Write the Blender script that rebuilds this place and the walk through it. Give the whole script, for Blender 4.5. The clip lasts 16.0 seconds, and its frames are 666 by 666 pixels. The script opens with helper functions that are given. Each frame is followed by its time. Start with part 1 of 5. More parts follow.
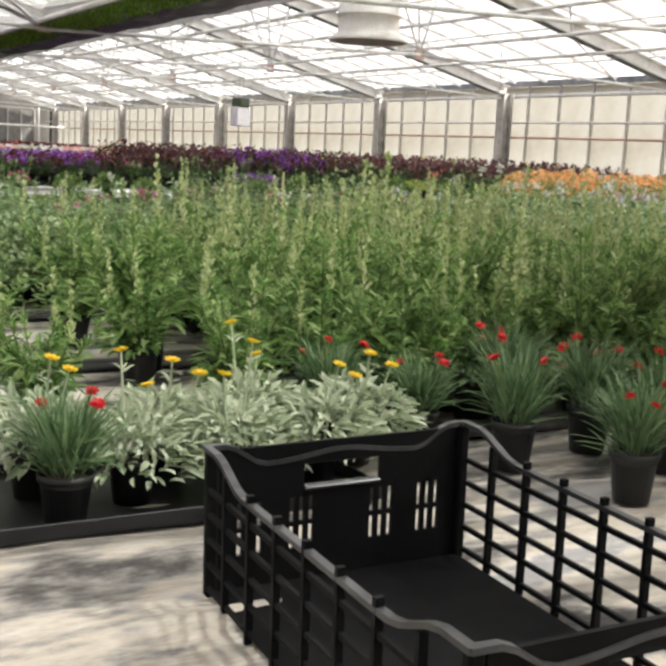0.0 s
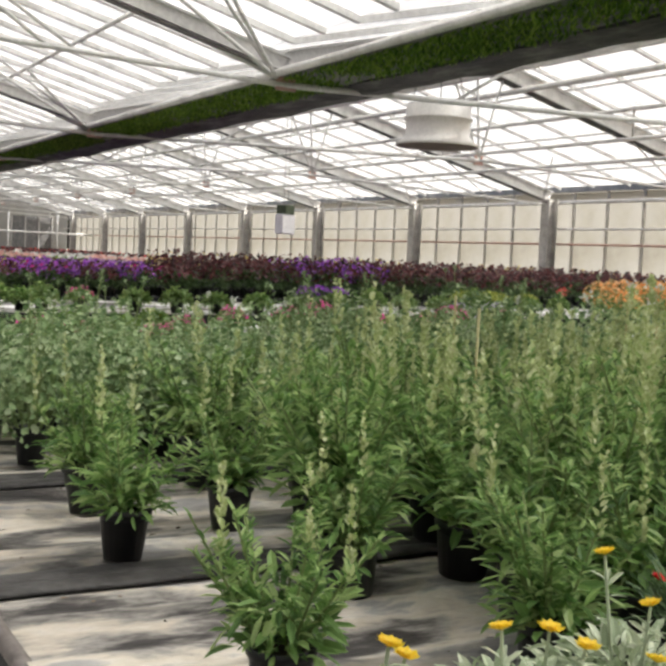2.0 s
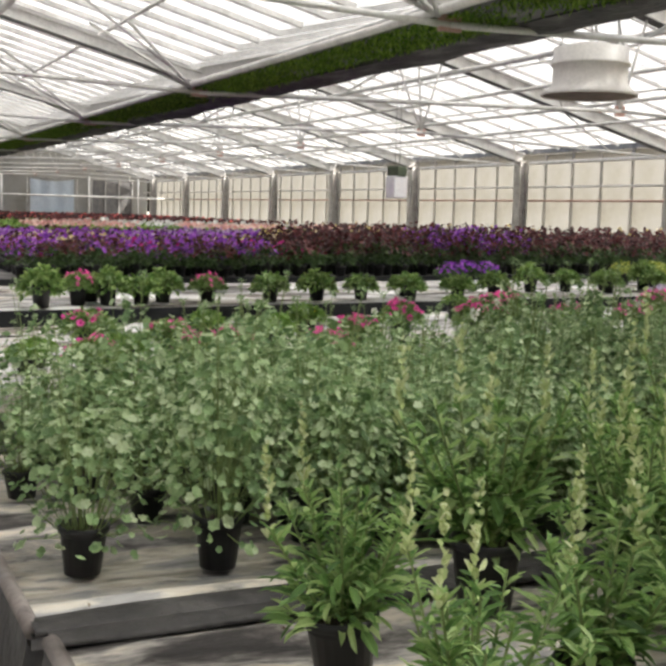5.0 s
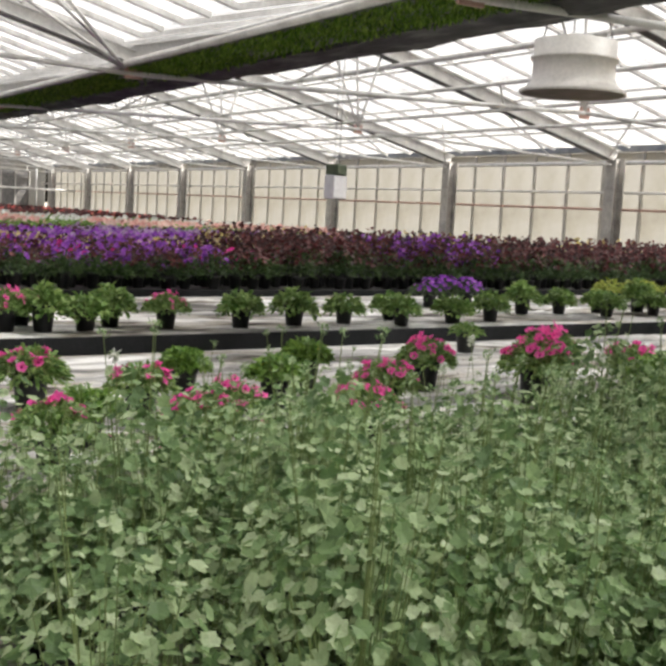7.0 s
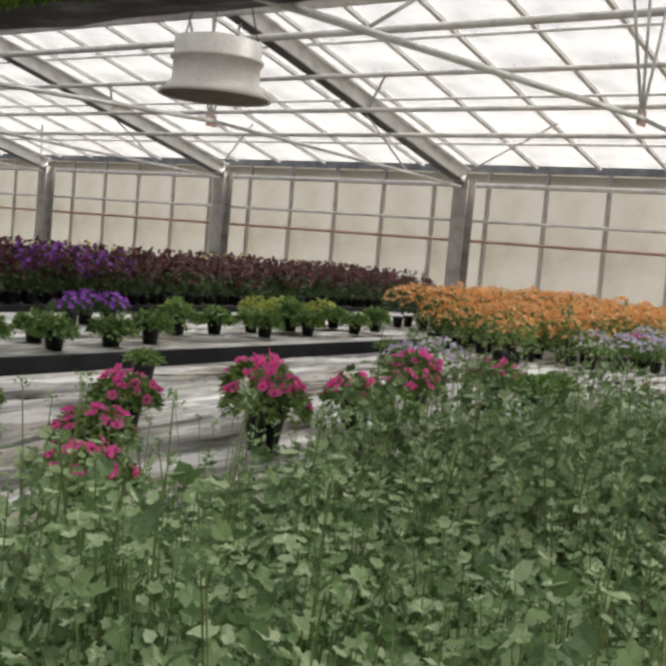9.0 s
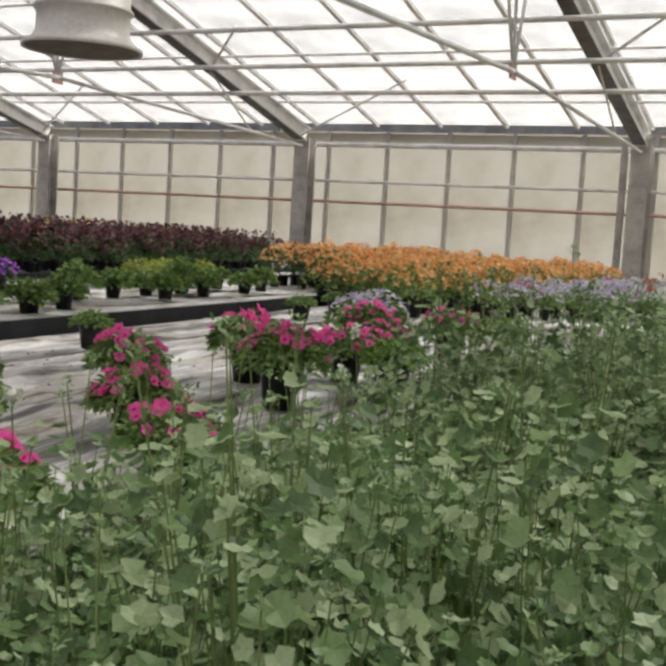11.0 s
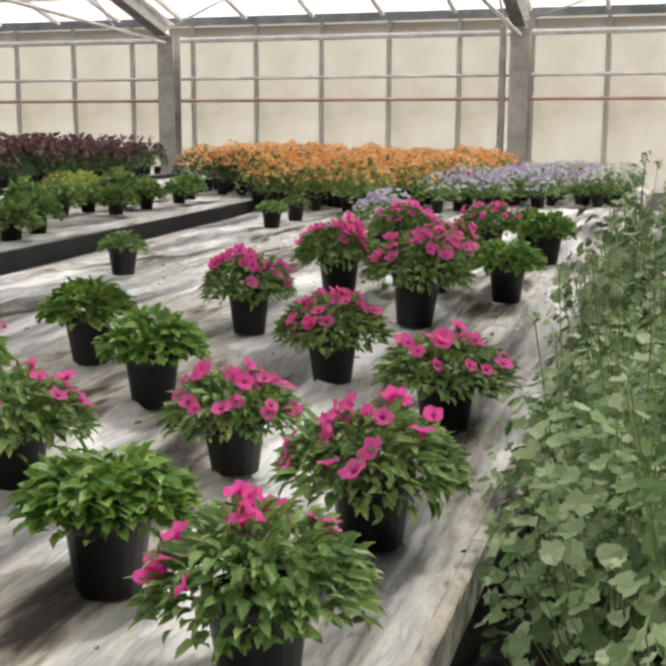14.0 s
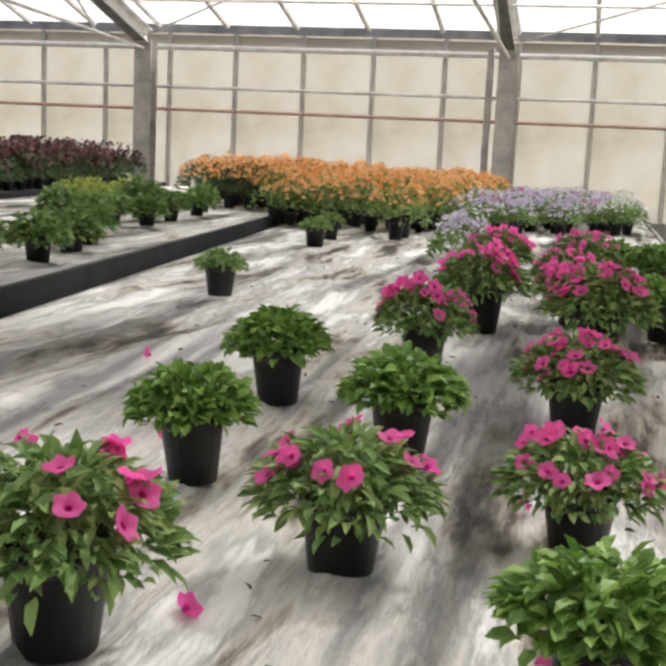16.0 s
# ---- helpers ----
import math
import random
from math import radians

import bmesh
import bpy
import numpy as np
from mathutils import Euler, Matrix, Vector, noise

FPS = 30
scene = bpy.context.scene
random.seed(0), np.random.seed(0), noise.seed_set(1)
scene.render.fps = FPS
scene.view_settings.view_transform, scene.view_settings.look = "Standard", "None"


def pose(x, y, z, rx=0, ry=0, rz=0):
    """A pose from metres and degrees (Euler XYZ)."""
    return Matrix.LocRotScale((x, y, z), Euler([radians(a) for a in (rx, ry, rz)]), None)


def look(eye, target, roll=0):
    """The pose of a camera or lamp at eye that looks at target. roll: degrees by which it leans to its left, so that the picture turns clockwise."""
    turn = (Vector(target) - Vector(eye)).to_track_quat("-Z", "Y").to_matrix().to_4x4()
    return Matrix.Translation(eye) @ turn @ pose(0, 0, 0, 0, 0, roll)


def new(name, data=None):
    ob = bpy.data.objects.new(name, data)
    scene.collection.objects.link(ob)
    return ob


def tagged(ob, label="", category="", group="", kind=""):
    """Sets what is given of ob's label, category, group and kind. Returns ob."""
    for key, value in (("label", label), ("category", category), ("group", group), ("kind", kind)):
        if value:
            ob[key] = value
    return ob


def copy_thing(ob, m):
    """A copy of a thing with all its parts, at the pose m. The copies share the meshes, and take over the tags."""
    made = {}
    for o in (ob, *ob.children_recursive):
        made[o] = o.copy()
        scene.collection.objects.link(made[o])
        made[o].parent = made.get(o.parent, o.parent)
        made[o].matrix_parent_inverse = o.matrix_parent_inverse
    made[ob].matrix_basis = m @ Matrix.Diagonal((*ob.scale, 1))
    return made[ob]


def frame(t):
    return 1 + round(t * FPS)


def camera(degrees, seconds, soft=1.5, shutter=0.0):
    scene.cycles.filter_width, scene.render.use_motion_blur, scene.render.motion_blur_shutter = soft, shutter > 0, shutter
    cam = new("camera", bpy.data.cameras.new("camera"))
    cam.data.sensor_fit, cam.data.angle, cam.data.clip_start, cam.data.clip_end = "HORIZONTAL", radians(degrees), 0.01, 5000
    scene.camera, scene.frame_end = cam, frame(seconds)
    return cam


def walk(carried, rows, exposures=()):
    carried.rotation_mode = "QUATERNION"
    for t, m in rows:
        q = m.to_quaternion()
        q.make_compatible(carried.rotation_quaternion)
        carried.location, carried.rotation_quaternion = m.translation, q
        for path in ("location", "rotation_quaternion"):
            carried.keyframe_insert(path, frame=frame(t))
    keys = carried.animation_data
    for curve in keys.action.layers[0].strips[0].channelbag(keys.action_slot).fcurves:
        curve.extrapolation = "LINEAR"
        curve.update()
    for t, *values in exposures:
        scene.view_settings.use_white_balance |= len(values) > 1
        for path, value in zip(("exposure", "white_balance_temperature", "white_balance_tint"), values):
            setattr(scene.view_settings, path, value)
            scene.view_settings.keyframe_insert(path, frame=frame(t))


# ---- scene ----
cam = camera(33.7, 16.0, soft=3.4)
PATH = [
    (0, (16.717, -17.623, 1.374), (15.003, -16.645, 1.052), 3.0),
    (0.5, (16.296, -17.634, 1.384), (14.584, -16.633, 1.127), 2.5),
    (1, (15.892, -17.645, 1.441), (14.151, -16.682, 1.237), 2.7),
    (1.5, (15.637, -17.722, 1.419), (13.893, -16.757, 1.25), 3.3),
    (2, (15.23, -17.78, 1.401), (13.488, -16.807, 1.265), 2.8),
    (2.5, (14.925, -17.714, 1.381), (13.171, -16.766, 1.223), 2.9),
    (3, (14.385, -17.61, 1.302), (12.591, -16.746, 1.119), 3.5),
    (3.5, (14.06, -17.708, 1.29), (12.264, -16.851, 1.092), 2.8),
    (5.8, (12.703, -17.667, 1.607), (10.923, -16.784, 1.383), 0.5),
    (6, (12.464, -17.74, 1.598), (10.701, -16.823, 1.373), 0.8),
    (6.5, (11.974, -17.605, 1.577), (10.224, -16.661, 1.359), 2.0),
    (7, (11.698, -17.539, 1.57), (9.993, -16.516, 1.355), 3.2),
    (7.5, (11.411, -17.483, 1.58), (9.834, -16.274, 1.355), 2.5),
    (8, (11.167, -17.538, 1.59), (9.734, -16.161, 1.372), 1.6),
    (8.5, (10.809, -17.405, 1.557), (9.49, -15.911, 1.38), 3.2),
    (9, (10.483, -17.294, 1.511), (9.274, -15.707, 1.372), 5.1),
    (9.2, (10.31, -17.24, 1.482), (9.151, -15.617, 1.335), 5.1),
    (11.3, (9.564, -17.71, 1.357), (8.712, -15.909, 1.178), 2.9),
    (11.5, (9.476, -17.767, 1.35), (8.656, -15.953, 1.157), 2.5),
    (12, (9.169, -17.794, 1.334), (8.395, -15.969, 1.068), 2.7),
    (12.5, (8.935, -17.72, 1.319), (8.171, -15.898, 1.006), 2.9),
    (13, (8.792, -17.652, 1.32), (8.042, -15.826, 0.995), 2.2),
    (13.5, (8.631, -17.636, 1.316), (7.983, -15.773, 0.985), 1.5),
    (14, (8.412, -17.676, 1.331), (7.832, -15.793, 0.987), 0.3),
    (14.5, (8.248, -17.728, 1.304), (7.653, -15.858, 0.919), 1.2),
    (15, (7.999, -17.631, 1.279), (7.403, -15.763, 0.887), 2.9),
    (15.5, (7.757, -17.544, 1.308), (7.197, -15.655, 0.968), 3.7),
    (16, (7.516, -17.528, 1.314), (7.067, -15.605, 1.001), 2.8),
]
walk(cam, [(t, look(eye, target, roll)) for t, eye, target, roll in PATH], exposures=[(0, 1.7), (1.0, 1.45), (2.0, 1.4), (3.5, 1.35), (6.0, 1.48), (7, 1.38), (8.5, 1.15), (9.2, 0.95), (11.5, 1.02), (12.0, 1.08), (12.5, 1.35), (15, 1.42), (16, 1.42)])

# ---------------------------------------------------------------- light
SUN_DIR = Vector((0.30, 0.52, 0.74)).normalized()          # towards the sun
world = bpy.data.worlds.new("sky")
scene.world = world
world.use_nodes = True
wn = world.node_tree
wn.nodes.clear()
w_out = wn.nodes.new("ShaderNodeOutputWorld")
w_bg = wn.nodes.new("ShaderNodeBackground")
w_sky = wn.nodes.new("ShaderNodeTexSky")
w_sky.sky_type = "NISHITA"
w_sky.sun_disc = False
w_sky.sun_elevation = math.asin(SUN_DIR.z)
w_sky.sun_rotation = math.atan2(SUN_DIR.x, SUN_DIR.y)
w_sky.air_density, w_sky.dust_density, w_sky.ozone_density = 1.0, 7.0, 0.3
w_bg.inputs["Strength"].default_value = 0.08
wn.links.new(w_sky.outputs[0], w_bg.inputs["Color"])
wn.links.new(w_bg.outputs[0], w_out.inputs["Surface"])
sun = new("sun", bpy.data.lights.new("sun", "SUN"))
sun.data.energy, sun.data.angle, sun.data.color = 5.0, radians(5.0), (1.0, 0.96, 0.9)
sun.matrix_world = look(SUN_DIR * 60, (0, 0, 0))

# ---------------------------------------------------------------- materials


def material(name, colours, rough=0.6, metal=0.0, scale=6.0, stretch=(1, 1, 1), bump=0.0, bump_scale=60.0, through_light=0.0, by="noise", spec=0.5, lohi=(0.32, 0.7), detail=6.0, grain=(0.78, 1.2), streak=0.0):
    """A surface whose colour wanders between colours by noise at two scales, or from piece to piece (by='island' or 'object')."""
    m = bpy.data.materials.new(name)
    m.use_nodes = True
    nt = m.node_tree
    nt.nodes.clear()
    out = nt.nodes.new("ShaderNodeOutputMaterial")
    bs = nt.nodes.new("ShaderNodeBsdfPrincipled")
    bs.inputs["Roughness"].default_value, bs.inputs["Metallic"].default_value = rough, metal
    bs.inputs["Specular IOR Level"].default_value = spec
    tc = nt.nodes.new("ShaderNodeTexCoord")
    mp = nt.nodes.new("ShaderNodeMapping")
    mp.inputs["Scale"].default_value = stretch
    nt.links.new(tc.outputs["Object"], mp.inputs["Vector"])
    n1 = nt.nodes.new("ShaderNodeTexNoise")
    n1.inputs["Scale"].default_value, n1.inputs["Detail"].default_value = scale, detail
    n1.inputs["Roughness"].default_value = 0.62
    nt.links.new(mp.outputs[0], n1.inputs["Vector"])
    ramp = nt.nodes.new("ShaderNodeValToRGB")
    els = ramp.color_ramp.elements
    while len(els) < len(colours):
        els.new(0.5)
    lo, hi = lohi if by == "noise" else (0.0, 1.0)
    for k, c in enumerate(colours):
        els[k].position = lo + (hi - lo) * k / max(1, len(colours) - 1)
        els[k].color = (*c, 1)
    if by == "noise":
        nt.links.new(n1.outputs["Fac"], ramp.inputs["Fac"])
    else:
        if by == "island":
            src = nt.nodes.new("ShaderNodeNewGeometry").outputs["Random Per Island"]
        else:
            src = nt.nodes.new("ShaderNodeObjectInfo").outputs["Random"]
        nt.links.new(src, ramp.inputs["Fac"])
    n2 = nt.nodes.new("ShaderNodeTexNoise")
    n2.inputs["Scale"].default_value, n2.inputs["Detail"].default_value = scale * 9, 3.0
    nt.links.new(mp.outputs[0], n2.inputs["Vector"])
    mr = nt.nodes.new("ShaderNodeMapRange")
    mr.inputs["To Min"].default_value, mr.inputs["To Max"].default_value = grain
    nt.links.new(n2.outputs["Fac"], mr.inputs["Value"])
    mx = nt.nodes.new("ShaderNodeMix")
    mx.data_type, mx.blend_type = "RGBA", "MULTIPLY"
    mx.inputs["Factor"].default_value = 1.0
    nt.links.new(ramp.outputs["Color"], mx.inputs["A"])
    nt.links.new(mr.outputs[0], mx.inputs["B"])
    nt.links.new(mx.outputs["Result"], bs.inputs["Base Color"])
    if streak:                                   # long darker streaks along the cloth
        mp2 = nt.nodes.new("ShaderNodeMapping")
        mp2.inputs["Scale"].default_value = (3.6, 0.16, 1.0)
        nt.links.new(tc.outputs["Object"], mp2.inputs["Vector"])
        n4 = nt.nodes.new("ShaderNodeTexNoise")
        n4.inputs["Scale"].default_value, n4.inputs["Detail"].default_value = 1.5, 9.0
        nt.links.new(mp2.outputs[0], n4.inputs["Vector"])
        m4 = nt.nodes.new("ShaderNodeMapRange")
        m4.inputs["From Min"].default_value, m4.inputs["From Max"].default_value = 0.40, 0.50
        m4.inputs["To Min"].default_value, m4.inputs["To Max"].default_value = 1.0 - streak, 1.08
        nt.links.new(n4.outputs["Fac"], m4.inputs["Value"])
        mx4 = nt.nodes.new("ShaderNodeMix")
        mx4.data_type, mx4.blend_type = "RGBA", "MULTIPLY"
        mx4.inputs["Factor"].default_value = 1.0
        nt.links.new(mx.outputs["Result"], mx4.inputs["A"])
        nt.links.new(m4.outputs[0], mx4.inputs["B"])
        nt.links.new(mx4.outputs["Result"], bs.inputs["Base Color"])
    if bump:
        n3 = nt.nodes.new("ShaderNodeTexNoise")
        n3.inputs["Scale"].default_value, n3.inputs["Detail"].default_value = bump_scale, 4.0
        nt.links.new(mp.outputs[0], n3.inputs["Vector"])
        bp = nt.nodes.new("ShaderNodeBump")
        bp.inputs["Strength"].default_value, bp.inputs["Distance"].default_value = bump, 0.02
        nt.links.new(n3.outputs["Fac"], bp.inputs["Height"])
        nt.links.new(bp.outputs[0], bs.inputs["Normal"])
    last = bs.outputs[0]
    if through_light:
        tr = nt.nodes.new("ShaderNodeBsdfTranslucent")
        nt.links.new(mx.outputs["Result"], tr.inputs["Color"])
        ms = nt.nodes.new("ShaderNodeMixShader")
        ms.inputs["Fac"].default_value = through_light
        nt.links.new(bs.outputs[0], ms.inputs[1])
        nt.links.new(tr.outputs[0], ms.inputs[2])
        last = ms.outputs[0]
    nt.links.new(last, out.inputs["Surface"])
    return m


def glass_material(name, tint, clear, dirt):
    """Thin roof glass: mostly see-through, with a milky film of dirt that scatters daylight."""
    m = bpy.data.materials.new(name)
    m.use_nodes = True
    nt = m.node_tree
    nt.nodes.clear()
    out = nt.nodes.new("ShaderNodeOutputMaterial")
    tp = nt.nodes.new("ShaderNodeBsdfTransparent")
    tp.inputs["Color"].default_value = (*tint, 1)
    tl = nt.nodes.new("ShaderNodeBsdfTranslucent")
    tl.inputs["Color"].default_value = (*dirt, 1)
    gl = nt.nodes.new("ShaderNodeBsdfGlossy")
    gl.inputs["Roughness"].default_value = 0.08
    tc = nt.nodes.new("ShaderNodeTexCoord")
    ns = nt.nodes.new("ShaderNodeTexNoise")
    ns.inputs["Scale"].default_value, ns.inputs["Detail"].default_value = 1.3, 6.0
    nt.links.new(tc.outputs["Object"], ns.inputs["Vector"])
    mr = nt.nodes.new("ShaderNodeMapRange")
    mr.inputs["From Min"].default_value, mr.inputs["From Max"].default_value = 0.3, 0.7
    mr.inputs["To Min"].default_value, mr.inputs["To Max"].default_value = clear - 0.15, clear + 0.12
    nt.links.new(ns.outputs["Fac"], mr.inputs["Value"])
    a = nt.nodes.new("ShaderNodeMixShader")
    nt.links.new(mr.outputs[0], a.inputs["Fac"])
    nt.links.new(tl.outputs[0], a.inputs[1])
    nt.links.new(tp.outputs[0], a.inputs[2])
    b = nt.nodes.new("ShaderNodeMixShader")
    b.inputs["Fac"].default_value = 0.04
    nt.links.new(a.outputs[0], b.inputs[1])
    nt.links.new(gl.outputs[0], b.inputs[2])
    nt.links.new(b.outputs[0], out.inputs["Surface"])
    return m


M = {}
M["steel"] = material("galvanised_steel", [(0.26, 0.245, 0.225), (0.4, 0.385, 0.36), (0.52, 0.5, 0.47)], 0.55, 0.1, 3.0)
M["mullion"] = material("pale_galvanised_mullion", [(0.4, 0.38, 0.34), (0.55, 0.53, 0.48), (0.66, 0.64, 0.6)], 0.55, 0.0, 3.0)
M["white_pipe"] = material("white_painted_pipe", [(0.5, 0.49, 0.47), (0.68, 0.67, 0.645), (0.78, 0.77, 0.745)], 0.5, 0.0, 4.0)
M["white_frame"] = material("white_roof_steel", [(0.55, 0.54, 0.52), (0.74, 0.73, 0.71), (0.82, 0.81, 0.79)], 0.5, 0.0, 3.0)
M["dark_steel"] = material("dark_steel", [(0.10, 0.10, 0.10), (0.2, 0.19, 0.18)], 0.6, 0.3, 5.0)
M["red_pipe"] = material("red_primer_pipe", [(0.42, 0.24, 0.19), (0.5, 0.33, 0.28)], 0.6, 0.0, 4.0)
# the soft darker blotches paint the shade of trees outside into the sheets
M["wall_panel"] = material("cream_twin_wall_sheet", [(0.315, 0.305, 0.275), (0.395, 0.388, 0.36), (0.435, 0.432, 0.415)], 0.5, 0.0, 0.7, (0.9, 1, 1.2), lohi=(0.3, 0.58), through_light=0.93, grain=(0.95, 1.05))
M["glass"] = glass_material("roof_glass", (0.65, 0.664, 0.674), 0.62, (0.6, 0.595, 0.59))
M["gutter"] = material("weathered_gutter_steel", [(0.05, 0.05, 0.05), (0.16, 0.16, 0.16), (0.28, 0.27, 0.26)], 0.6, 0.2, 2.5, (0.4, 1, 1), bump=0.3, bump_scale=20)
M["moss"] = material("moss", [(0.05, 0.11, 0.012), (0.14, 0.28, 0.03), (0.34, 0.48, 0.09)], 0.95, 0.0, 14.0, by="island", through_light=0.3)
M["concrete"] = material("concrete_floor", [(0.22, 0.21, 0.2), (0.34, 0.33, 0.31), (0.42, 0.41, 0.38)], 0.85, 0.0, 1.5, bump=0.3)
# ground out of view, made pale so that it reflects light onto the walls
M["ground"] = material("pale_bounce_ground", [(0.26, 0.24, 0.2), (0.36, 0.33, 0.28), (0.42, 0.39, 0.33)], 0.95, 0.0, 0.2)
M["fabric"] = material("white_bench_fleece", [(0.04, 0.032, 0.026), (0.15, 0.13, 0.11), (0.40, 0.365, 0.31), (0.56, 0.54, 0.50), (0.40, 0.39, 0.38), (0.70, 0.685, 0.66), (0.78, 0.77, 0.75)], 0.9, 0.0, 1.6, (2.8, 0.55, 1), bump=1.0, bump_scale=14, lohi=(0.355, 0.59), detail=11.0, streak=0.62)
M["fabric_grey"] = material("stained_grey_fleece", [(0.04, 0.036, 0.034), (0.12, 0.11, 0.1), (0.30, 0.285, 0.26), (0.50, 0.45, 0.37), (0.56, 0.52, 0.45), (0.34, 0.33, 0.32)], 0.9, 0.0, 1.7, (2.4, 0.9, 1), bump=1.0, bump_scale=14, lohi=(0.36, 0.60), detail=9.0, streak=0.5)
# dark grey cloth: soil and the shade among the viola pots as colour
M["fabric_bed_shade"] = material("bed_shade_cloth", [(0.04, 0.04, 0.045), (0.12, 0.115, 0.11), (0.3, 0.29, 0.28)], 0.7, 0.0, 3.0, bump=0.5, bump_scale=18)
M["film"] = material("black_mulch_film", [(0.012, 0.011, 0.011), (0.035, 0.032, 0.03), (0.09, 0.085, 0.08)], 0.6, 0.0, 4.0, bump=0.6, bump_scale=22)
M["film_grey"] = material("grey_shading_screen", [(0.02, 0.02, 0.021), (0.06, 0.058, 0.056), (0.17, 0.165, 0.16)], 0.7, 0.0, 2.2, (1, 3, 1), bump=0.8, bump_scale=12)
M["bench_pipe"] = material("weathered_bench_pipe", [(0.12, 0.1, 0.09), (0.24, 0.21, 0.19), (0.33, 0.3, 0.28)], 0.6, 0.1, 6.0)
M["black_plastic"] = material("black_pot_plastic", [(0.008, 0.008, 0.009), (0.018, 0.018, 0.019)], 0.45, 0.0, 9.0)
M["rim_plastic"] = material("black_bench_rim", [(0.008, 0.0085, 0.0095), (0.022, 0.023, 0.025)], 0.7, 0.0, 4.0, bump=0.2, spec=0.2)
M["crate"] = material("black_crate_plastic", [(0.002, 0.002, 0.0023), (0.005, 0.005, 0.0055)], 0.6, 0.0, 8.0, spec=0.14)
# lighter than the crate itself: the grey highlight on its edges as base colour
M["crate_edge"] = material("highlit_crate_edge", [(0.02, 0.02, 0.021), (0.07, 0.07, 0.072)], 0.28, 0.0, 12.0)
M["soil"] = material("peat_soil", [(0.018, 0.012, 0.008), (0.06, 0.04, 0.025)], 0.95, 0.0, 40.0, bump=0.8, bump_scale=90)
M["fan"] = material("white_fan_housing", [(0.66, 0.63, 0.58), (0.78, 0.75, 0.71)], 0.4, 0.0, 3.0)
M["fan_dark"] = material("fan_inside", [(0.12, 0.10, 0.08), (0.24, 0.2, 0.17)], 0.6, 0.0, 5.0)
M["white_box"] = material("white_sensor_box", [(0.78, 0.77, 0.78), (0.85, 0.84, 0.84)], 0.4, 0.0, 3.0)
M["green_cap"] = material("dark_green_cap", [(0.04, 0.06, 0.035), (0.09, 0.11, 0.06)], 0.7, 0.0, 8.0)
M["blue_sheet"] = material("pale_blue_sheet", [(0.5, 0.58, 0.66), (0.66, 0.72, 0.78)], 0.4, 0.0, 1.2, through_light=0.5)
M["stake"] = material("bamboo_stake", [(0.36, 0.33, 0.14), (0.5, 0.46, 0.24)], 0.7, 0.0, 8.0)
M["litter"] = material("dry_leaf_litter", [(0.02, 0.015, 0.01), (0.08, 0.05, 0.03), (0.2, 0.15, 0.09)], 0.9, by="island")
M["string"] = material("white_string", [(0.6, 0.58, 0.54), (0.72, 0.7, 0.66)], 0.8, 0.0, 10.0)

LEAF = dict(rough=0.5, by="island", scale=25.0)
M["leaf_stock"] = material("stock_leaf", [(0.08, 0.165, 0.045), (0.18, 0.32, 0.09), (0.31, 0.465, 0.155), (0.46, 0.58, 0.25)], through_light=0.5, **LEAF)
M["leaf_geranium"] = material("geranium_leaf", [(0.085, 0.155, 0.055), (0.225, 0.345, 0.145), (0.37, 0.49, 0.25), (0.54, 0.63, 0.40)], through_light=0.42, **LEAF)
M["leaf_green"] = material("bright_leaf", [(0.09, 0.185, 0.032), (0.17, 0.31, 0.055), (0.30, 0.45, 0.10)], through_light=0.3, **LEAF)
M["leaf_petunia"] = material("petunia_leaf", [(0.09, 0.185, 0.04), (0.18, 0.30, 0.075), (0.33, 0.44, 0.15)], through_light=0.3, **LEAF)
M["leaf_dark"] = material("dark_leaf", [(0.031, 0.07, 0.022), (0.07, 0.132, 0.039), (0.132, 0.202, 0.07)], through_light=0.25, **LEAF)
M["leaf_silver"] = material("silver_leaf", [(0.27, 0.34, 0.2), (0.46, 0.53, 0.36), (0.66, 0.71, 0.54)], through_light=0.25, **LEAF)
M["leaf_lime"] = material("lime_leaf", [(0.202, 0.295, 0.046), (0.388, 0.465, 0.093), (0.558, 0.558, 0.155)], through_light=0.3, **LEAF)
M["leaf_carnation"] = material("carnation_leaf", [(0.07, 0.14, 0.055), (0.14, 0.235, 0.10), (0.24, 0.34, 0.17)], through_light=0.3, **LEAF)
M["stem"] = material("green_stem", [(0.12, 0.18, 0.05), (0.22, 0.28, 0.1)], 0.6, 0.0, 20.0, by="island")
M["bud"] = material("pale_bud", [(0.36, 0.45, 0.17), (0.5, 0.57, 0.27), (0.66, 0.7, 0.42)], through_light=0.3, **LEAF)


def petal(name, cols, glow=0.35):
    M[name] = material(name + "_petal", cols, 0.55, by="island", scale=30.0, through_light=glow)


petal("pink", [(0.97, 0.055, 0.37), (0.98, 0.095, 0.45), (0.98, 0.15, 0.5), (0.98, 0.34, 0.6)], 0.58)
petal("magenta", [(0.55, 0.01, 0.22), (0.75, 0.03, 0.33)])
petal("coral", [(0.7, 0.1, 0.09), (0.8, 0.2, 0.18)])
petal("orange", [(0.76, 0.28, 0.08), (0.9, 0.44, 0.13), (0.92, 0.55, 0.24), (0.9, 0.62, 0.34)])
petal("lavender", [(0.5, 0.42, 0.62), (0.62, 0.54, 0.72), (0.74, 0.70, 0.8)])
petal("white", [(0.72, 0.72, 0.66), (0.8, 0.8, 0.76)])
petal("purple", [(0.17, 0.03, 0.36), (0.34, 0.07, 0.55), (0.52, 0.18, 0.7)])
petal("violet", [(0.3, 0.14, 0.42), (0.45, 0.28, 0.52), (0.56, 0.42, 0.6)])
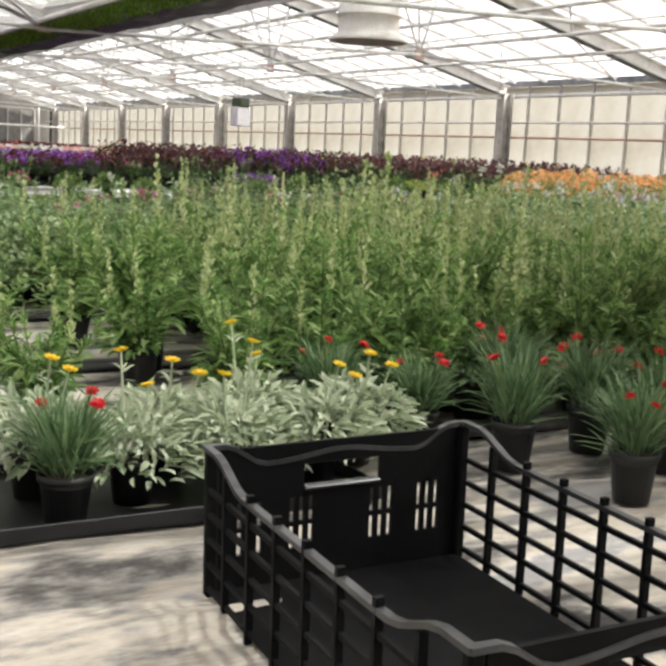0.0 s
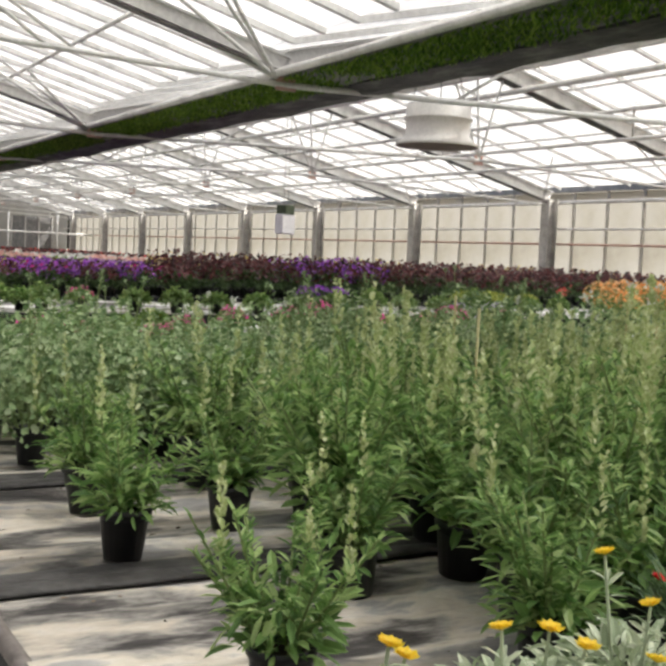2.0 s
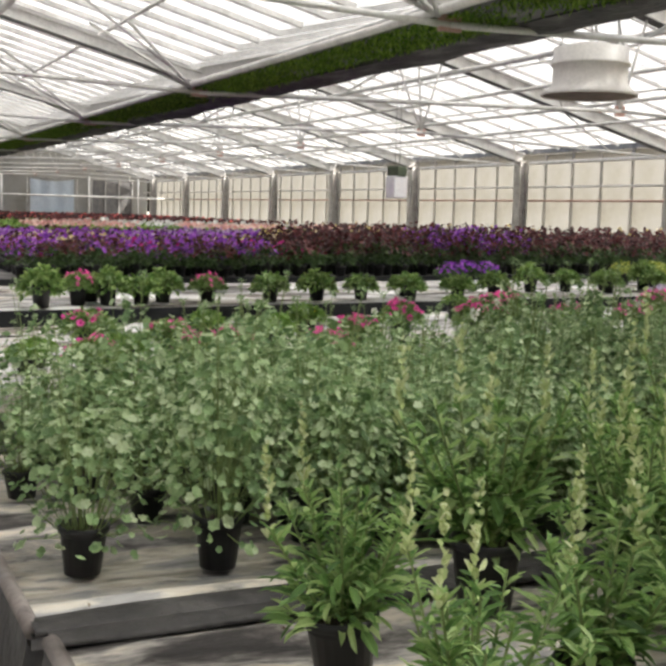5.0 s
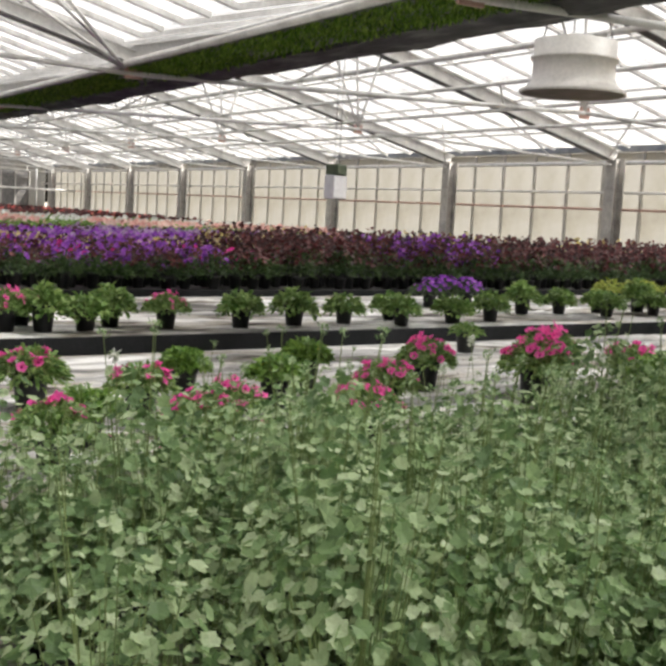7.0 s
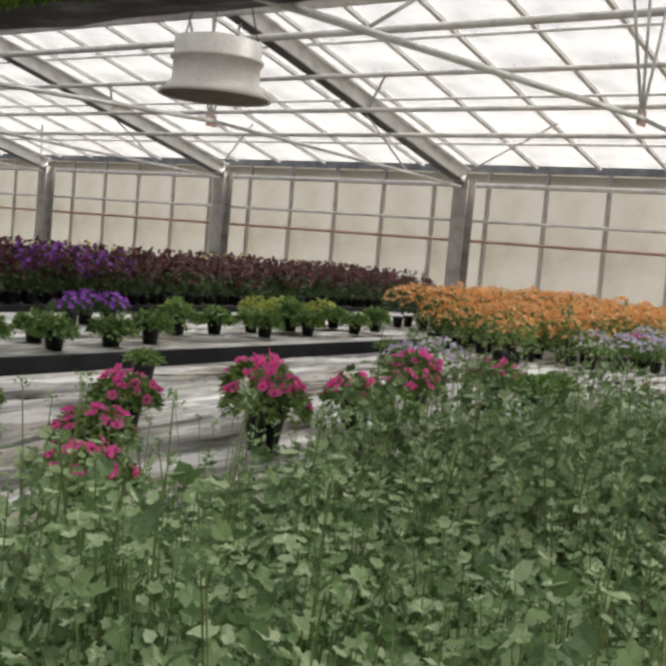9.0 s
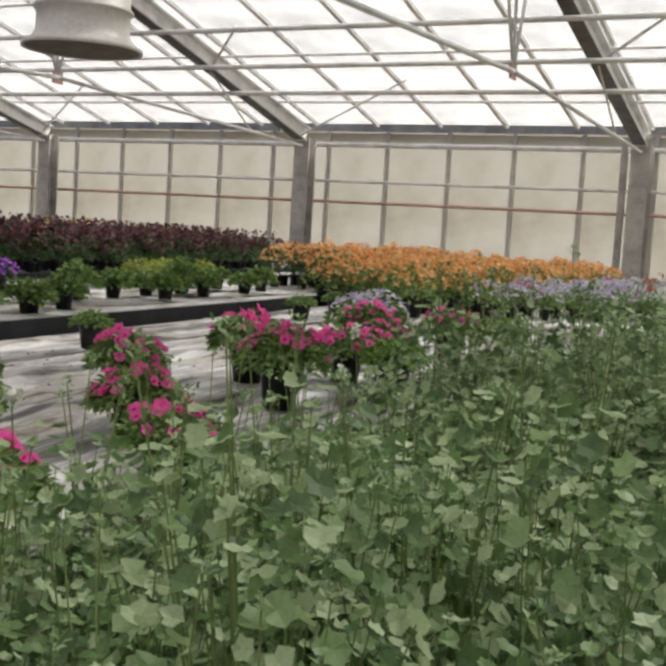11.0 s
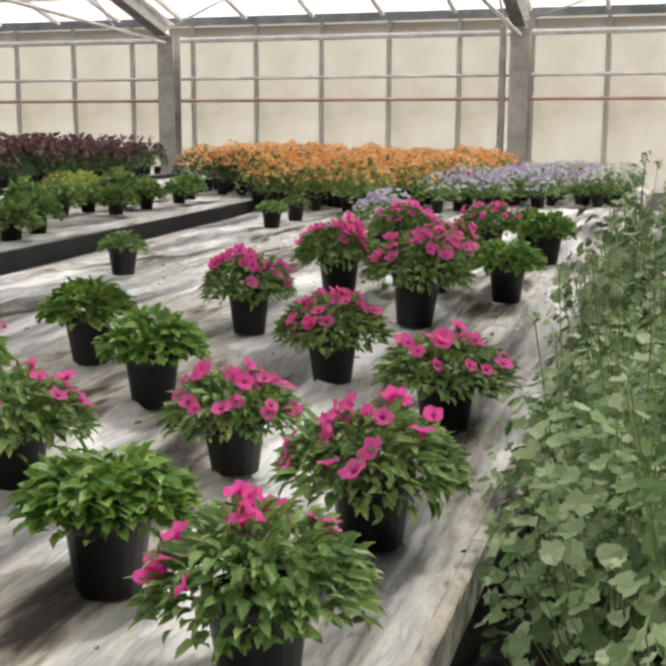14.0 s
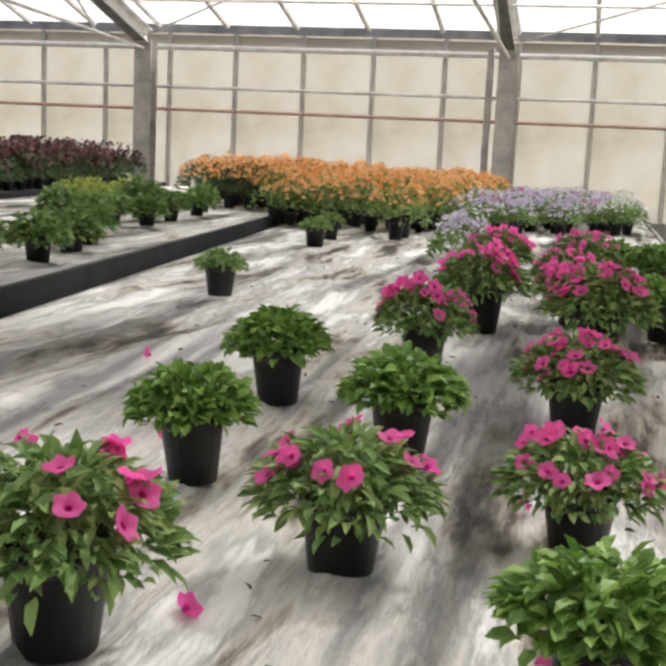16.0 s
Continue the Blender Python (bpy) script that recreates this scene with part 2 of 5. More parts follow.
petal("mahogany", [(0.02, 0.006, 0.006), (0.055, 0.011, 0.011), (0.10, 0.018, 0.019), (0.15, 0.03, 0.028)], 0.2)
petal("cream", [(0.72, 0.58, 0.16), (0.8, 0.68, 0.32), (0.6, 0.5, 0.34)])
petal("yellow", [(0.85, 0.6, 0.02), (0.9, 0.7, 0.05)])
petal("red", [(0.55, 0.015, 0.02), (0.7, 0.03, 0.03)])
petal("blush", [(0.75, 0.36, 0.32), (0.8, 0.48, 0.42), (0.8, 0.62, 0.55)])

# ---------------------------------------------------------------- mesh helpers


def mesh_ob(name, verts, faces, mats, parent=None, label="", smooth=False, slots=None):
    me = bpy.data.meshes.new(name)
    me.from_pydata(verts, [], faces)
    for m in mats if isinstance(mats, (list, tuple)) else [mats]:
        me.materials.append(m)
    if slots is not None:
        me.polygons.foreach_set("material_index", slots)
    if smooth:
        me.polygons.foreach_set("use_smooth", [True] * len(me.polygons))
    me.update()
    ob = new(name, me)
    if parent is not None:
        ob.parent = parent
    if label:
        ob["label"] = label
    return ob


def part(name, bm, mat, parent, label="", smooth=False):
    me = bpy.data.meshes.new(name)
    bm.to_mesh(me)
    bm.free()
    me.materials.append(mat)
    if smooth:
        me.polygons.foreach_set("use_smooth", [True] * len(me.polygons))
    ob = new(name, me)
    ob.parent = parent
    if label:
        ob["label"] = label
    return ob


def add_box(bm, x0, x1, y0, y1, z0, z1, bevel=0.0):
    r = bmesh.ops.create_cube(bm, size=1.0, matrix=Matrix.Translation(((x0 + x1) / 2, (y0 + y1) / 2, (z0 + z1) / 2)) @ Matrix.Diagonal((x1 - x0, y1 - y0, z1 - z0, 1)))
    if bevel:
        es = list({e for v in r["verts"] for e in v.link_edges})
        bmesh.ops.bevel(bm, geom=es, offset=bevel, segments=1, affect="EDGES")


def box_ob(name, x0, x1, y0, y1, z0, z1, mat, parent=None, bevel=0.0, label=""):
    bm = bmesh.new()
    add_box(bm, x0, x1, y0, y1, z0, z1, bevel)
    return part(name, bm, mat, parent, label)


def tube(a, b, r, seg=8):
    """Vertices and faces of a straight closed pipe from a to b."""
    a, b = Vector(a), Vector(b)
    q = (b - a).to_track_quat("Z", "Y")
    vs, fs = [], []
    for p in (a, b):
        for k in range(seg):
            w = 2 * math.pi * k / seg
            vs.append(tuple(p + q @ Vector((r * math.cos(w), r * math.sin(w), 0))))
    for k in range(seg):
        fs.append((k, (k + 1) % seg, seg + (k + 1) % seg, seg + k))
    fs += [tuple(reversed(range(seg))), tuple(range(seg, 2 * seg))]
    return vs, fs


def tube_ob(name, a, b, r, mat, parent=None, seg=8, label=""):
    vs, fs = tube(a, b, r, seg)
    return mesh_ob(name, vs, fs, mat, parent, label, True)


def lathe(profile, seg=20):
    vs, fs = [], []
    for r, z in profile:
        for k in range(seg):
            w = 2 * math.pi * k / seg
            vs.append((r * math.cos(w), r * math.sin(w), z))
    for j in range(len(profile) - 1):
        for k in range(seg):
            n = (k + 1) % seg
            fs.append((j * seg + k, j * seg + n, (j + 1) * seg + n, (j + 1) * seg + k))
    return vs, fs


def join_geo(pieces):
    vs, fs = [], []
    for v, f in pieces:
        o = len(vs)
        vs += v
        fs += [tuple(i + o for i in g) for g in f]
    return vs, fs


def empty(name, m=None):
    ob = new(name)
    ob.empty_display_size = 0.1
    if m is not None:
        ob.matrix_basis = m
    return ob


def unit(a):
    return a / np.maximum(np.linalg.norm(a, axis=1, keepdims=True), 1e-9)


def leaf_geo(P, D, L, W, rng, fold=0.2, droop=0.15, at=0.5):
    """Leaves as folded, drooping blades: points P, ways D, lengths L and widths W."""
    n = len(P)
    D = unit(D)
    up = np.tile([0, 0, 1.0], (n, 1)) + rng.normal(0, 0.35, (n, 3))
    S = unit(np.cross(D, up))
    U = np.cross(S, D)
    L, W = np.broadcast_to(L, n)[:, None], np.broadcast_to(W, n)[:, None]
    m1 = P + D * L * 0.33
    m2 = P + D * L * 0.76 - U * L * droop * 0.45
    tip = P + D * L - U * L * droop
    v = np.stack([P, m1 + S * W * 0.46 + U * W * fold, m2 + S * W * 0.38 + U * W * fold, tip, m2 - S * W * 0.38 + U * W * fold, m1 - S * W * 0.46 + U * W * fold, m1, m2], 1).reshape(-1, 3)
    o = (np.arange(n) * 8)[:, None, None]
    f = (np.array([[0, 6, 1], [1, 6, 7], [1, 7, 2], [2, 7, 3], [3, 7, 4], [4, 7, 5], [5, 7, 6], [5, 6, 0]])[None] + o).reshape(-1, 3)
    return v, f


def disc_geo(P, N, R, rng, k=5, notch=0.75, cup=0.25, rough=0.05):
    """Round lobed leaves or open flowers: fans of k lobes round P facing N with radius R."""
    n = len(P)
    N = unit(N)
    A = unit(np.cross(N, rng.normal(0, 1, (n, 3)) + 1e-3))
    B = np.cross(N, A)
    R = np.broadcast_to(R, n)[:, None]
    ring = []
    for j in range(2 * k):
        w = math.pi * j / k
        r = R * (1.0 if j % 2 == 0 else notch)
        ring.append(P + (A * math.cos(w) + B * math.sin(w)) * r + N * R * cup * (1 if j % 2 == 0 else 0.7) + rng.normal(0, rough, (n, 3)) * R)
    v = np.stack([P] + ring, 1).reshape(-1, 3)
    o = (np.arange(n) * (2 * k + 1))[:, None, None]
    f = (np.array([[0, 1 + j, 1 + (j + 1) % (2 * k)] for j in range(2 * k)])[None] + o).reshape(-1, 3)
    return v, f


def stem_geo(A, B, r):
    """Thin three-sided stems from points A to points B."""
    n = len(A)
    D = unit(B - A)
    S = unit(np.cross(D, np.tile([0.31, 0.95, 0.12], (n, 1))))
    T = np.cross(D, S)
    c = [S, -0.5 * S + 0.87 * T, -0.5 * S - 0.87 * T]
    v = np.stack([A + c[0] * r, A + c[1] * r, A + c[2] * r, B + c[0] * r * 0.6, B + c[1] * r * 0.6, B + c[2] * r * 0.6], 1).reshape(-1, 3)
    o = (np.arange(n) * 6)[:, None, None]
    f = (np.array([[0, 1, 4], [0, 4, 3], [1, 2, 5], [1, 5, 4], [2, 0, 3], [2, 3, 5]])[None] + o).reshape(-1, 3)
    return v, f


def cat(*geos):
    vs, fs, o = [], [], 0
    for v, f in geos:
        vs.append(v)
        fs.append(f + o)
        o += len(v)
    return np.concatenate(vs), np.concatenate(fs)


def np_ob(name, geo, mat, parent=None, label=""):
    """One mesh of a geometry, or of several geometries with a material each."""
    if isinstance(geo, list):
        slots = np.concatenate([np.full(len(g[1]), i) for i, g in enumerate(geo)])
        v, f = cat(*geo)
        return mesh_ob(name, v.tolist(), f.tolist(), [M[m] for m in mat], parent, label, False, slots)
    return mesh_ob(name, geo[0].tolist(), geo[1].tolist(), mat, parent, label)


def around(n, rng, lift=0.2):
    w = rng.uniform(0, 2 * math.pi, n)
    return np.stack([np.cos(w), np.sin(w), rng.normal(lift, 0.35, n)], 1)

# ---------------------------------------------------------------- the greenhouse
BAY, PANE, EAVE, SLOPE = 6.0, 1.1776, 3.1, 0.25
PANE_X = 0.235
X_WEST, X_EAST = -51.0, 33.0
Y_NORTH, Y_GUT, Y_SOUTH = 0.5, -13.25, -27.0
POSTS = [BAY * k for k in range(-8, 6)]
SPANS = [(Y_GUT, 0.0), (Y_SOUTH, Y_GUT)]

ground = box_ob("ground", -400, 400, -400, 400, -0.4, -0.06, M["ground"])
tagged(ground, "unseen outside ground, pale to bounce light onto the wall", "ground", kind="structure")
floor = box_ob("floor", X_WEST, X_EAST, Y_SOUTH, Y_NORTH, -0.05, 0.0, M["concrete"])
tagged(floor, "grey concrete greenhouse floor between the benches", "floor", kind="structure")


def i_beam(length, depth, width, web=0.014, fl=0.018):
    """An I-section along +z, web across y, as one closed extrusion."""
    w, h, t = width / 2, depth / 2, web / 2
    ring = [(-w, -h), (w, -h), (w, -h + fl), (t, -h + fl), (t, h - fl), (w, h - fl), (w, h), (-w, h), (-w, h - fl), (-t, h - fl), (-t, -h + fl), (-w, -h + fl)]
    bm = bmesh.new()
    lo = [bm.verts.new((x, y, 0)) for x, y in ring]
    hi = [bm.verts.new((x, y, length)) for x, y in ring]
    for k in range(12):
        bm.faces.new((lo[k], lo[(k + 1) % 12], hi[(k + 1) % 12], hi[k]))
    bm.faces.new(list(reversed(lo)))
    bm.faces.new(hi)
    return bm


# north wall: sill wall, mullions, translucent sheets, pipes
wall_north = box_ob("wall_north", X_WEST, X_EAST, Y_NORTH - 0.02, Y_NORTH + 0.2, 0.0, 0.55, M["concrete"])
tagged(wall_north, "low concrete base wall below cream translucent sheets", "wall", kind="structure")
mull_x = [PANE_X + PANE * k for k in range(math.ceil((X_WEST - PANE_X) / PANE), int((X_EAST - PANE_X) / PANE) + 1)]
mull_mesh = None
for x in mull_x:
    if mull_mesh is None:
        o = box_ob("mullion", -0.035, 0.035, -0.05, 0.03, 0.55, 3.28, M["mullion"], wall_north, 0.006)
        mull_mesh = o.data
    else:
        o = new("mullion", mull_mesh)
        o.parent = wall_north
    o.location = (x, Y_NORTH, 0)
sheet_mesh = None
for x in mull_x[:-1]:
    if sheet_mesh is None:
        o = box_ob("wall_sheet", 0.036, PANE - 0.036, 0.0, 0.012, 0.55, 3.26, M["wall_panel"], wall_north)
        sheet_mesh = o.data
    else:
        o = new("wall_sheet", sheet_mesh)
        o.parent = wall_north
    o.location = (x, Y_NORTH, 0)
eave_bar = box_ob("eave_beam", X_WEST, X_EAST, Y_NORTH - 0.08, Y_NORTH + 0.14, 3.285, 3.42, M["steel"], wall_north)
for z, r, mat, nm, y in ((3.03, 0.045, "white_pipe", "top_pipe", 0.30), (2.375, 0.028, "white_pipe", "middle_pipe", 0.22), (2.005, 0.028, "red_pipe", "red_heating_pipe", 0.22)):
    p = tube_ob(nm, (X_WEST, y, z), (X_EAST, y, z), r, M[mat])
    tagged(p, {"top_pipe": "thick white pipe under the eave", "middle_pipe": "thin white pipe along the wall", "red_heating_pipe": "dull red heating pipe along the wall"}[nm], "pipe", kind="structure")

# other walls close the house
for nm, x0, x1, y0, y1 in (("wall_south", X_WEST, X_EAST, Y_SOUTH - 0.1, Y_SOUTH), ("wall_east", X_EAST, X_EAST + 0.1, Y_SOUTH, Y_NORTH), ("wall_west", X_WEST - 0.1, X_WEST, Y_SOUTH, Y_NORTH)):
    w = box_ob(nm, x0, x1, y0, y1, 0.0, 0.6, M["concrete"])
    tagged(w, "low concrete base wall under translucent sheets", "wall", kind="structure")
    box_ob("wall_sheet", x0 + 0.03, x1 - 0.03, y0 + 0.03, y1 - 0.03, 0.6, 3.3, M["wall_panel"], w)
    along_x = x1 - x0 > 5
    n = int((x1 - x0 if along_x else y1 - y0) / 2.4)
    for k in range(n + 1):
        c = (x0 if along_x else y0) + k * 2.4
        if along_x:
            box_ob("mullion", c - 0.04, c + 0.04, y0 + 0.1, y1 + 0.06, 0.6, 3.3, M["steel"], w)
        else:
            box_ob("mullion", x0 - 0.06, x1 + 0.06, c - 0.04, c + 0.04, 0.6, 3.3, M["steel"], w)
    # gable above eave
    if not along_x:
        for ya, yb in SPANS:
            top = EAVE + SLOPE * (yb - ya) / 2
            xm = (x0 + x1) / 2
            mesh_ob("gable_sheet", [(xm - 0.01, ya, 3.3), (xm - 0.01, yb, 3.3), (xm - 0.01, (ya + yb) / 2, top + 0.2), (xm + 0.01, ya, 3.3), (xm + 0.01, yb, 3.3), (xm + 0.01, (ya + yb) / 2, top + 0.2)], [(0, 1, 2), (3, 5, 4), (0, 3, 4, 1), (1, 4, 5, 2), (2, 5, 3, 0)], M["wall_panel"], w)

# posts
post_bm = i_beam(EAVE, 0.28, 0.30)
post0 = tagged(part("steel_post", post_bm, M["steel"], None), "galvanised steel I-section wall post", "post", "posts along the wall")
post0.parent = None
post0.location = (POSTS[0], 0.0, 0.0)
for x in POSTS[1:]:
    copy_thing(post0, pose(x, 0.0, 0.0))
col_bm = bmesh.new()
add_box(col_bm, -0.06, 0.06, -0.06, 0.06, 0, 3.03, 0.008)
col0 = tagged(part("gutter_column", col_bm, M["white_pipe"], None), "slim white steel column under the gutter", "post", "columns under the gutter")
col0.location = (POSTS[-1], Y_GUT, 0)
for x in (POSTS[-2], POSTS[0], POSTS[1], POSTS[2]):
    copy_thing(col0, pose(x, Y_GUT, 0.0))

slim = box_ob("slim_post", 5.66, 5.76, 0.02, 0.12, 0.0, EAVE + 0.02, M["steel"], None, 0.008)
tagged(slim, "slim grey steel post beside the wide wall post", "post")

# trusses: rafters, tie rod and V hangers, one frame each bay and span


def truss(ya, yb):
    t = empty("roof_truss")
    half = (yb - ya) / 2
    ym = (ya + yb) / 2
    rise = SLOPE * half
    ln = math.hypot(half, rise)
    ang = math.atan2(rise, half)
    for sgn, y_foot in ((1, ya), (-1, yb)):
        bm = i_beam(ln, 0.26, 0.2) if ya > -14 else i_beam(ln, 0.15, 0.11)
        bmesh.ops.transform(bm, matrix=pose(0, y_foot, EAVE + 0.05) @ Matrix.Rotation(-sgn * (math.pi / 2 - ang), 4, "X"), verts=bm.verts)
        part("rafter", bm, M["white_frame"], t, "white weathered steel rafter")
        # extra dark strip: the shade under the rafter is put into its colour
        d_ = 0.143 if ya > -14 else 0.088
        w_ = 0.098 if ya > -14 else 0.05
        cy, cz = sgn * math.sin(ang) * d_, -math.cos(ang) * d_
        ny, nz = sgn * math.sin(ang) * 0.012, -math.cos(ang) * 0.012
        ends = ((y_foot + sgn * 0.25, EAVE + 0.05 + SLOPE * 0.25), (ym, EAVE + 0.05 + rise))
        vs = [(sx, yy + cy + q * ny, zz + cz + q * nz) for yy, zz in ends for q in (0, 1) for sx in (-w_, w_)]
        mesh_ob("lower_flange", vs, [(0, 1, 3, 2), (4, 6, 7, 5), (0, 4, 5, 1), (2, 3, 7, 6), (0, 2, 6, 4), (1, 5, 7, 3)], M["dark_steel"], t, "dark strip carrying the shade under the rafter")
    zt = EAVE - 0.135
    tube_ob("tie_rod", (0, ya, zt), (0, ym, zt + 0.2), 0.03, M["white_pipe"], t)
    tube_ob("tie_rod", (0, ym, zt + 0.2), (0, yb, zt), 0.026, M["white_pipe"], t)
    for dy in (-0.6, -0.12, 0.42):
        tube_ob("hanger", (0, ym, zt + 0.2), (0, ym + dy, EAVE + rise - SLOPE * abs(dy) - 0.1), 0.018, M["white_pipe"], t)
    for sgn in (-1, 1):
        tube_ob("strut", (0, ym + sgn * half * 0.52, EAVE + rise * 0.48 - 0.1), (0, ym + sgn * half * 0.72, zt + 0.04), 0.016, M["white_pipe"], t)
        tube_ob("brace", (0.0, ym + sgn * half * 0.52, EAVE + rise * 0.48 - 0.08), (1.1, ym + sgn * half * 0.36, EAVE + rise * 0.64 + 0.06), 0.02, M["white_pipe"], t)
        tube_ob("brace", (0.0, ym + sgn * half * 0.97, EAVE + 0.04), (3.0, ym + sgn * half * 0.62, EAVE + rise * 0.38), 0.015, M["white_pipe"], t)
    box_ob("joint_plate", -0.012, 0.012, ym - 0.09, ym + 0.09, zt + 0.12, zt + 0.28, M["red_pipe"], t)
    if ya < -14:
        for dx, dy in ((0.55, 1.5), (1.3, 1.25), (-0.2, 2.1)):
            tube_ob("strut", (0, yb - 0.1, zt + 0.06), (dx, yb - dy, EAVE + SLOPE * dy + 0.12), 0.02, M["white_pipe"], t)
        for d0, d1 in ((2.2, 3.6), (4.9, 3.6), (4.9, 6.2)):
            tube_ob("brace", (0, yb - d0, zt + 0.03 * d0), (0, yb - d1, EAVE + SLOPE * d1 - 0.06), 0.018, M["white_pipe"], t)
    box_ob("foot_plate", -0.015, 0.015, ya - 0.1, ya + 0.1, zt - 0.05, zt + 0.1, M["red_pipe"], t)
    return t


for ya, yb in SPANS:
    t0 = truss(ya, yb)
    tagged(t0, "pale steel roof truss with tie rod and hangers", "truss", "roof trusses")
    t0.matrix_basis = pose(POSTS[0], 0, 0)
    for x in POSTS[1:]:
        copy_thing(t0, pose(x, 0, 0))

# purlin pipes under the rafters
PURLIN_D = (2.57, 3.55, 4.72, 5.95)
for ya, yb in SPANS:
    for d in PURLIN_D:
        for y in (yb - d, ya + d):
            p = tube_ob("purlin_pipe", (X_WEST, y, EAVE + SLOPE * d - 0.2), (X_EAST, y, EAVE + SLOPE * d - 0.2), 0.05 if d > 5 else 0.036, M["white_pipe"])
            tagged(p, "white round pipe running under the roof", "pipe", "roof pipes", "structure")
    y = (ya + yb) / 2
    r = box_ob("ridge_beam", X_WEST, X_EAST, y - 0.06, y + 0.06, EAVE + SLOPE * 6.6 + 0.05, EAVE + SLOPE * 6.6 + 0.27, M["white_frame"])
    tagged(r, "pale steel ridge beam", "beam", kind="structure")

# roof: glazing bars and panes
roof = empty("roof")
tagged(roof, "low glass roof of dusty panes between white bars", "roof", kind="structure")
bar_mesh, pane_mesh = {}, {}
for ya, yb in SPANS:
    half = (yb - ya) / 2
    rise = SLOPE * half
    for side, y_foot in ((-1, yb), (1, ya)):
        yt = (ya + yb) / 2
        key = (side, round(half, 3))
        if key not in bar_mesh:
            z0, z1 = EAVE + 0.22, EAVE + 0.22 + rise
            dy = yt - y_foot
            b = 0.03
            vs = [(sx, yy, zz + h) for yy, zz in ((0, z0), (dy, z1)) for h in (0, 0.09) for sx in (-b, b)]
            fs = [(0, 1, 3, 2), (4, 6, 7, 5), (0, 4, 5, 1), (2, 3, 7, 6), (0, 2, 6, 4), (1, 5, 7, 3)]
            o = mesh_ob("glazing_bar", vs, fs, M["white_frame"])
            bar_mesh[key] = o.data
            bpy.data.objects.remove(o)
            g0 = 0.055
            vs = [(sx, yy, zz + h) for yy, zz in ((0, z0), (dy, z1)) for h in (g0, g0 + 0.006) for sx in (0.031, PANE - 0.031)]
            o = mesh_ob("roof_pane", vs, fs, M["glass"])
            pane_mesh[key] = o.data
            bpy.data.objects.remove(o)
        for x in mull_x + ([x + PANE / 2 for x in mull_x[:-1]] if ya < -14 else []):
            o = new("glazing_bar", bar_mesh[key])
            o.parent, o.location = roof, (x, y_foot, 0)
        for x in mull_x[:-1]:
            o = new("roof_pane", pane_mesh[key])
            o.parent, o.location = roof, (x, y_foot, 0)
            o.visible_shadow = True
    for d in (1.2, 3.0, 4.9):
        for y in (yb - d, ya + d):
            tube_ob("purlin", (X_WEST, y, EAVE + SLOPE * d + 0.19), (X_EAST, y, EAVE + SLOPE * d + 0.19), 0.022, M["white_frame"], roof, 6)

# mossy valley gutter
gutter = empty("valley_gutter")
tagged(gutter, "dark steel valley gutter overgrown with green moss", "gutter", kind="structure")
prof = [(-13.31, 3.04), (-13.31, 3.09), (-12.99, 3.12), (-12.55, 3.10), (-12.55, 3.05), (-12.72, 3.03), (-13.16, 3.03)]
NSEG = 180
rg = np.random.default_rng(4)


def sweep(prof, wob, name, mat, label=""):
    vs, fs = [], []
    npf = len(prof)
    for i in range(NSEG + 1):
        x = X_WEST + (X_EAST - X_WEST) * i / NSEG
        for n_, (y, z) in enumerate(prof):
            vs.append((x, y + rg.normal(0, wob), z + rg.normal(0, wob * 0.5)))
    for i in range(NSEG):
        for k in range(npf):
            fs.append((i * npf + k, i * npf + (k + 1) % npf, (i + 1) * npf + (k + 1) % npf, (i + 1) * npf + k))
    fs += [tuple(range(npf)), tuple(reversed(range(NSEG * npf, (NSEG + 1) * npf)))]
    return mesh_ob(name, vs, fs, mat, gutter, label)


sweep(prof, 0.003, "trough", M["gutter"])
sweep([(-12.62, 3.10), (-12.62, 3.02), (-12.45, 2.98), (-12.25, 2.985), (-12.12, 3.03), (-12.2, 3.10), (-12.45, 3.13)], 0.026, "folded_screen", M["film_grey"], "dark folded shading screen beside the gutter")
tube_ob("edge_pipe", (X_WEST, -13.36, 3.06), (X_EAST, -13.36, 3.06), 0.038, M["white_pipe"], gutter)
n = 46000
P = np.stack([rg.uniform(-26, 14, n), rg.uniform(-13.31, -12.66, n), np.full(n, 3.03)], 1)
keep_ = (np.sin(P[:, 0] * 1.7) + np.sin(P[:, 0] * 4.3 + 2) * 0.6 + rg.normal(0, 0.6, n)) > -1.7 + (P[:, 1] + 13.3) * 1.8
P = P[keep_]
n = len(P)
D = np.stack([rg.normal(0, 0.8, n), rg.normal(-0.2, 0.6, n), -np.abs(rg.normal(0.6, 0.3, n))], 1)
np_ob("moss", leaf_geo(P, D, rg.uniform(0.02, 0.075, n), rg.uniform(0.010, 0.024, n), rg), M["moss"], gutter, "patchy dark green moss")

# ---------------------------------------------------------------- hanging things
fan = empty("ceiling_fan", pose(2.58, -9.23, 0))
tagged(fan, "white round hanging air circulation fan with flared rim", "fan")
R1, R2 = 0.44, 0.57
vs, fs = lathe([(R1 - 0.03, 3.08), (R1 - 0.02, 3.53), (R1, 3.55), (R1, 3.38), (R1 + 0.03, 3.375), (R1 + 0.03, 3.345), (R1, 3.34), (R1, 3.14), (R1 + 0.06, 3.06), (R2, 3.02), (R2, 2.985), (R1 + 0.04, 3.02), (R1 - 0.03, 3.08)], 40)
mesh_ob("housing", vs, fs, M["fan"], fan, "", True)
vs, fs = lathe([(R1 - 0.04, 3.53), (0.24, 3.56), (0.22, 3.60), (0.0001, 3.61)], 32)
mesh_ob("top_cover", vs, fs, M["fan"], fan)
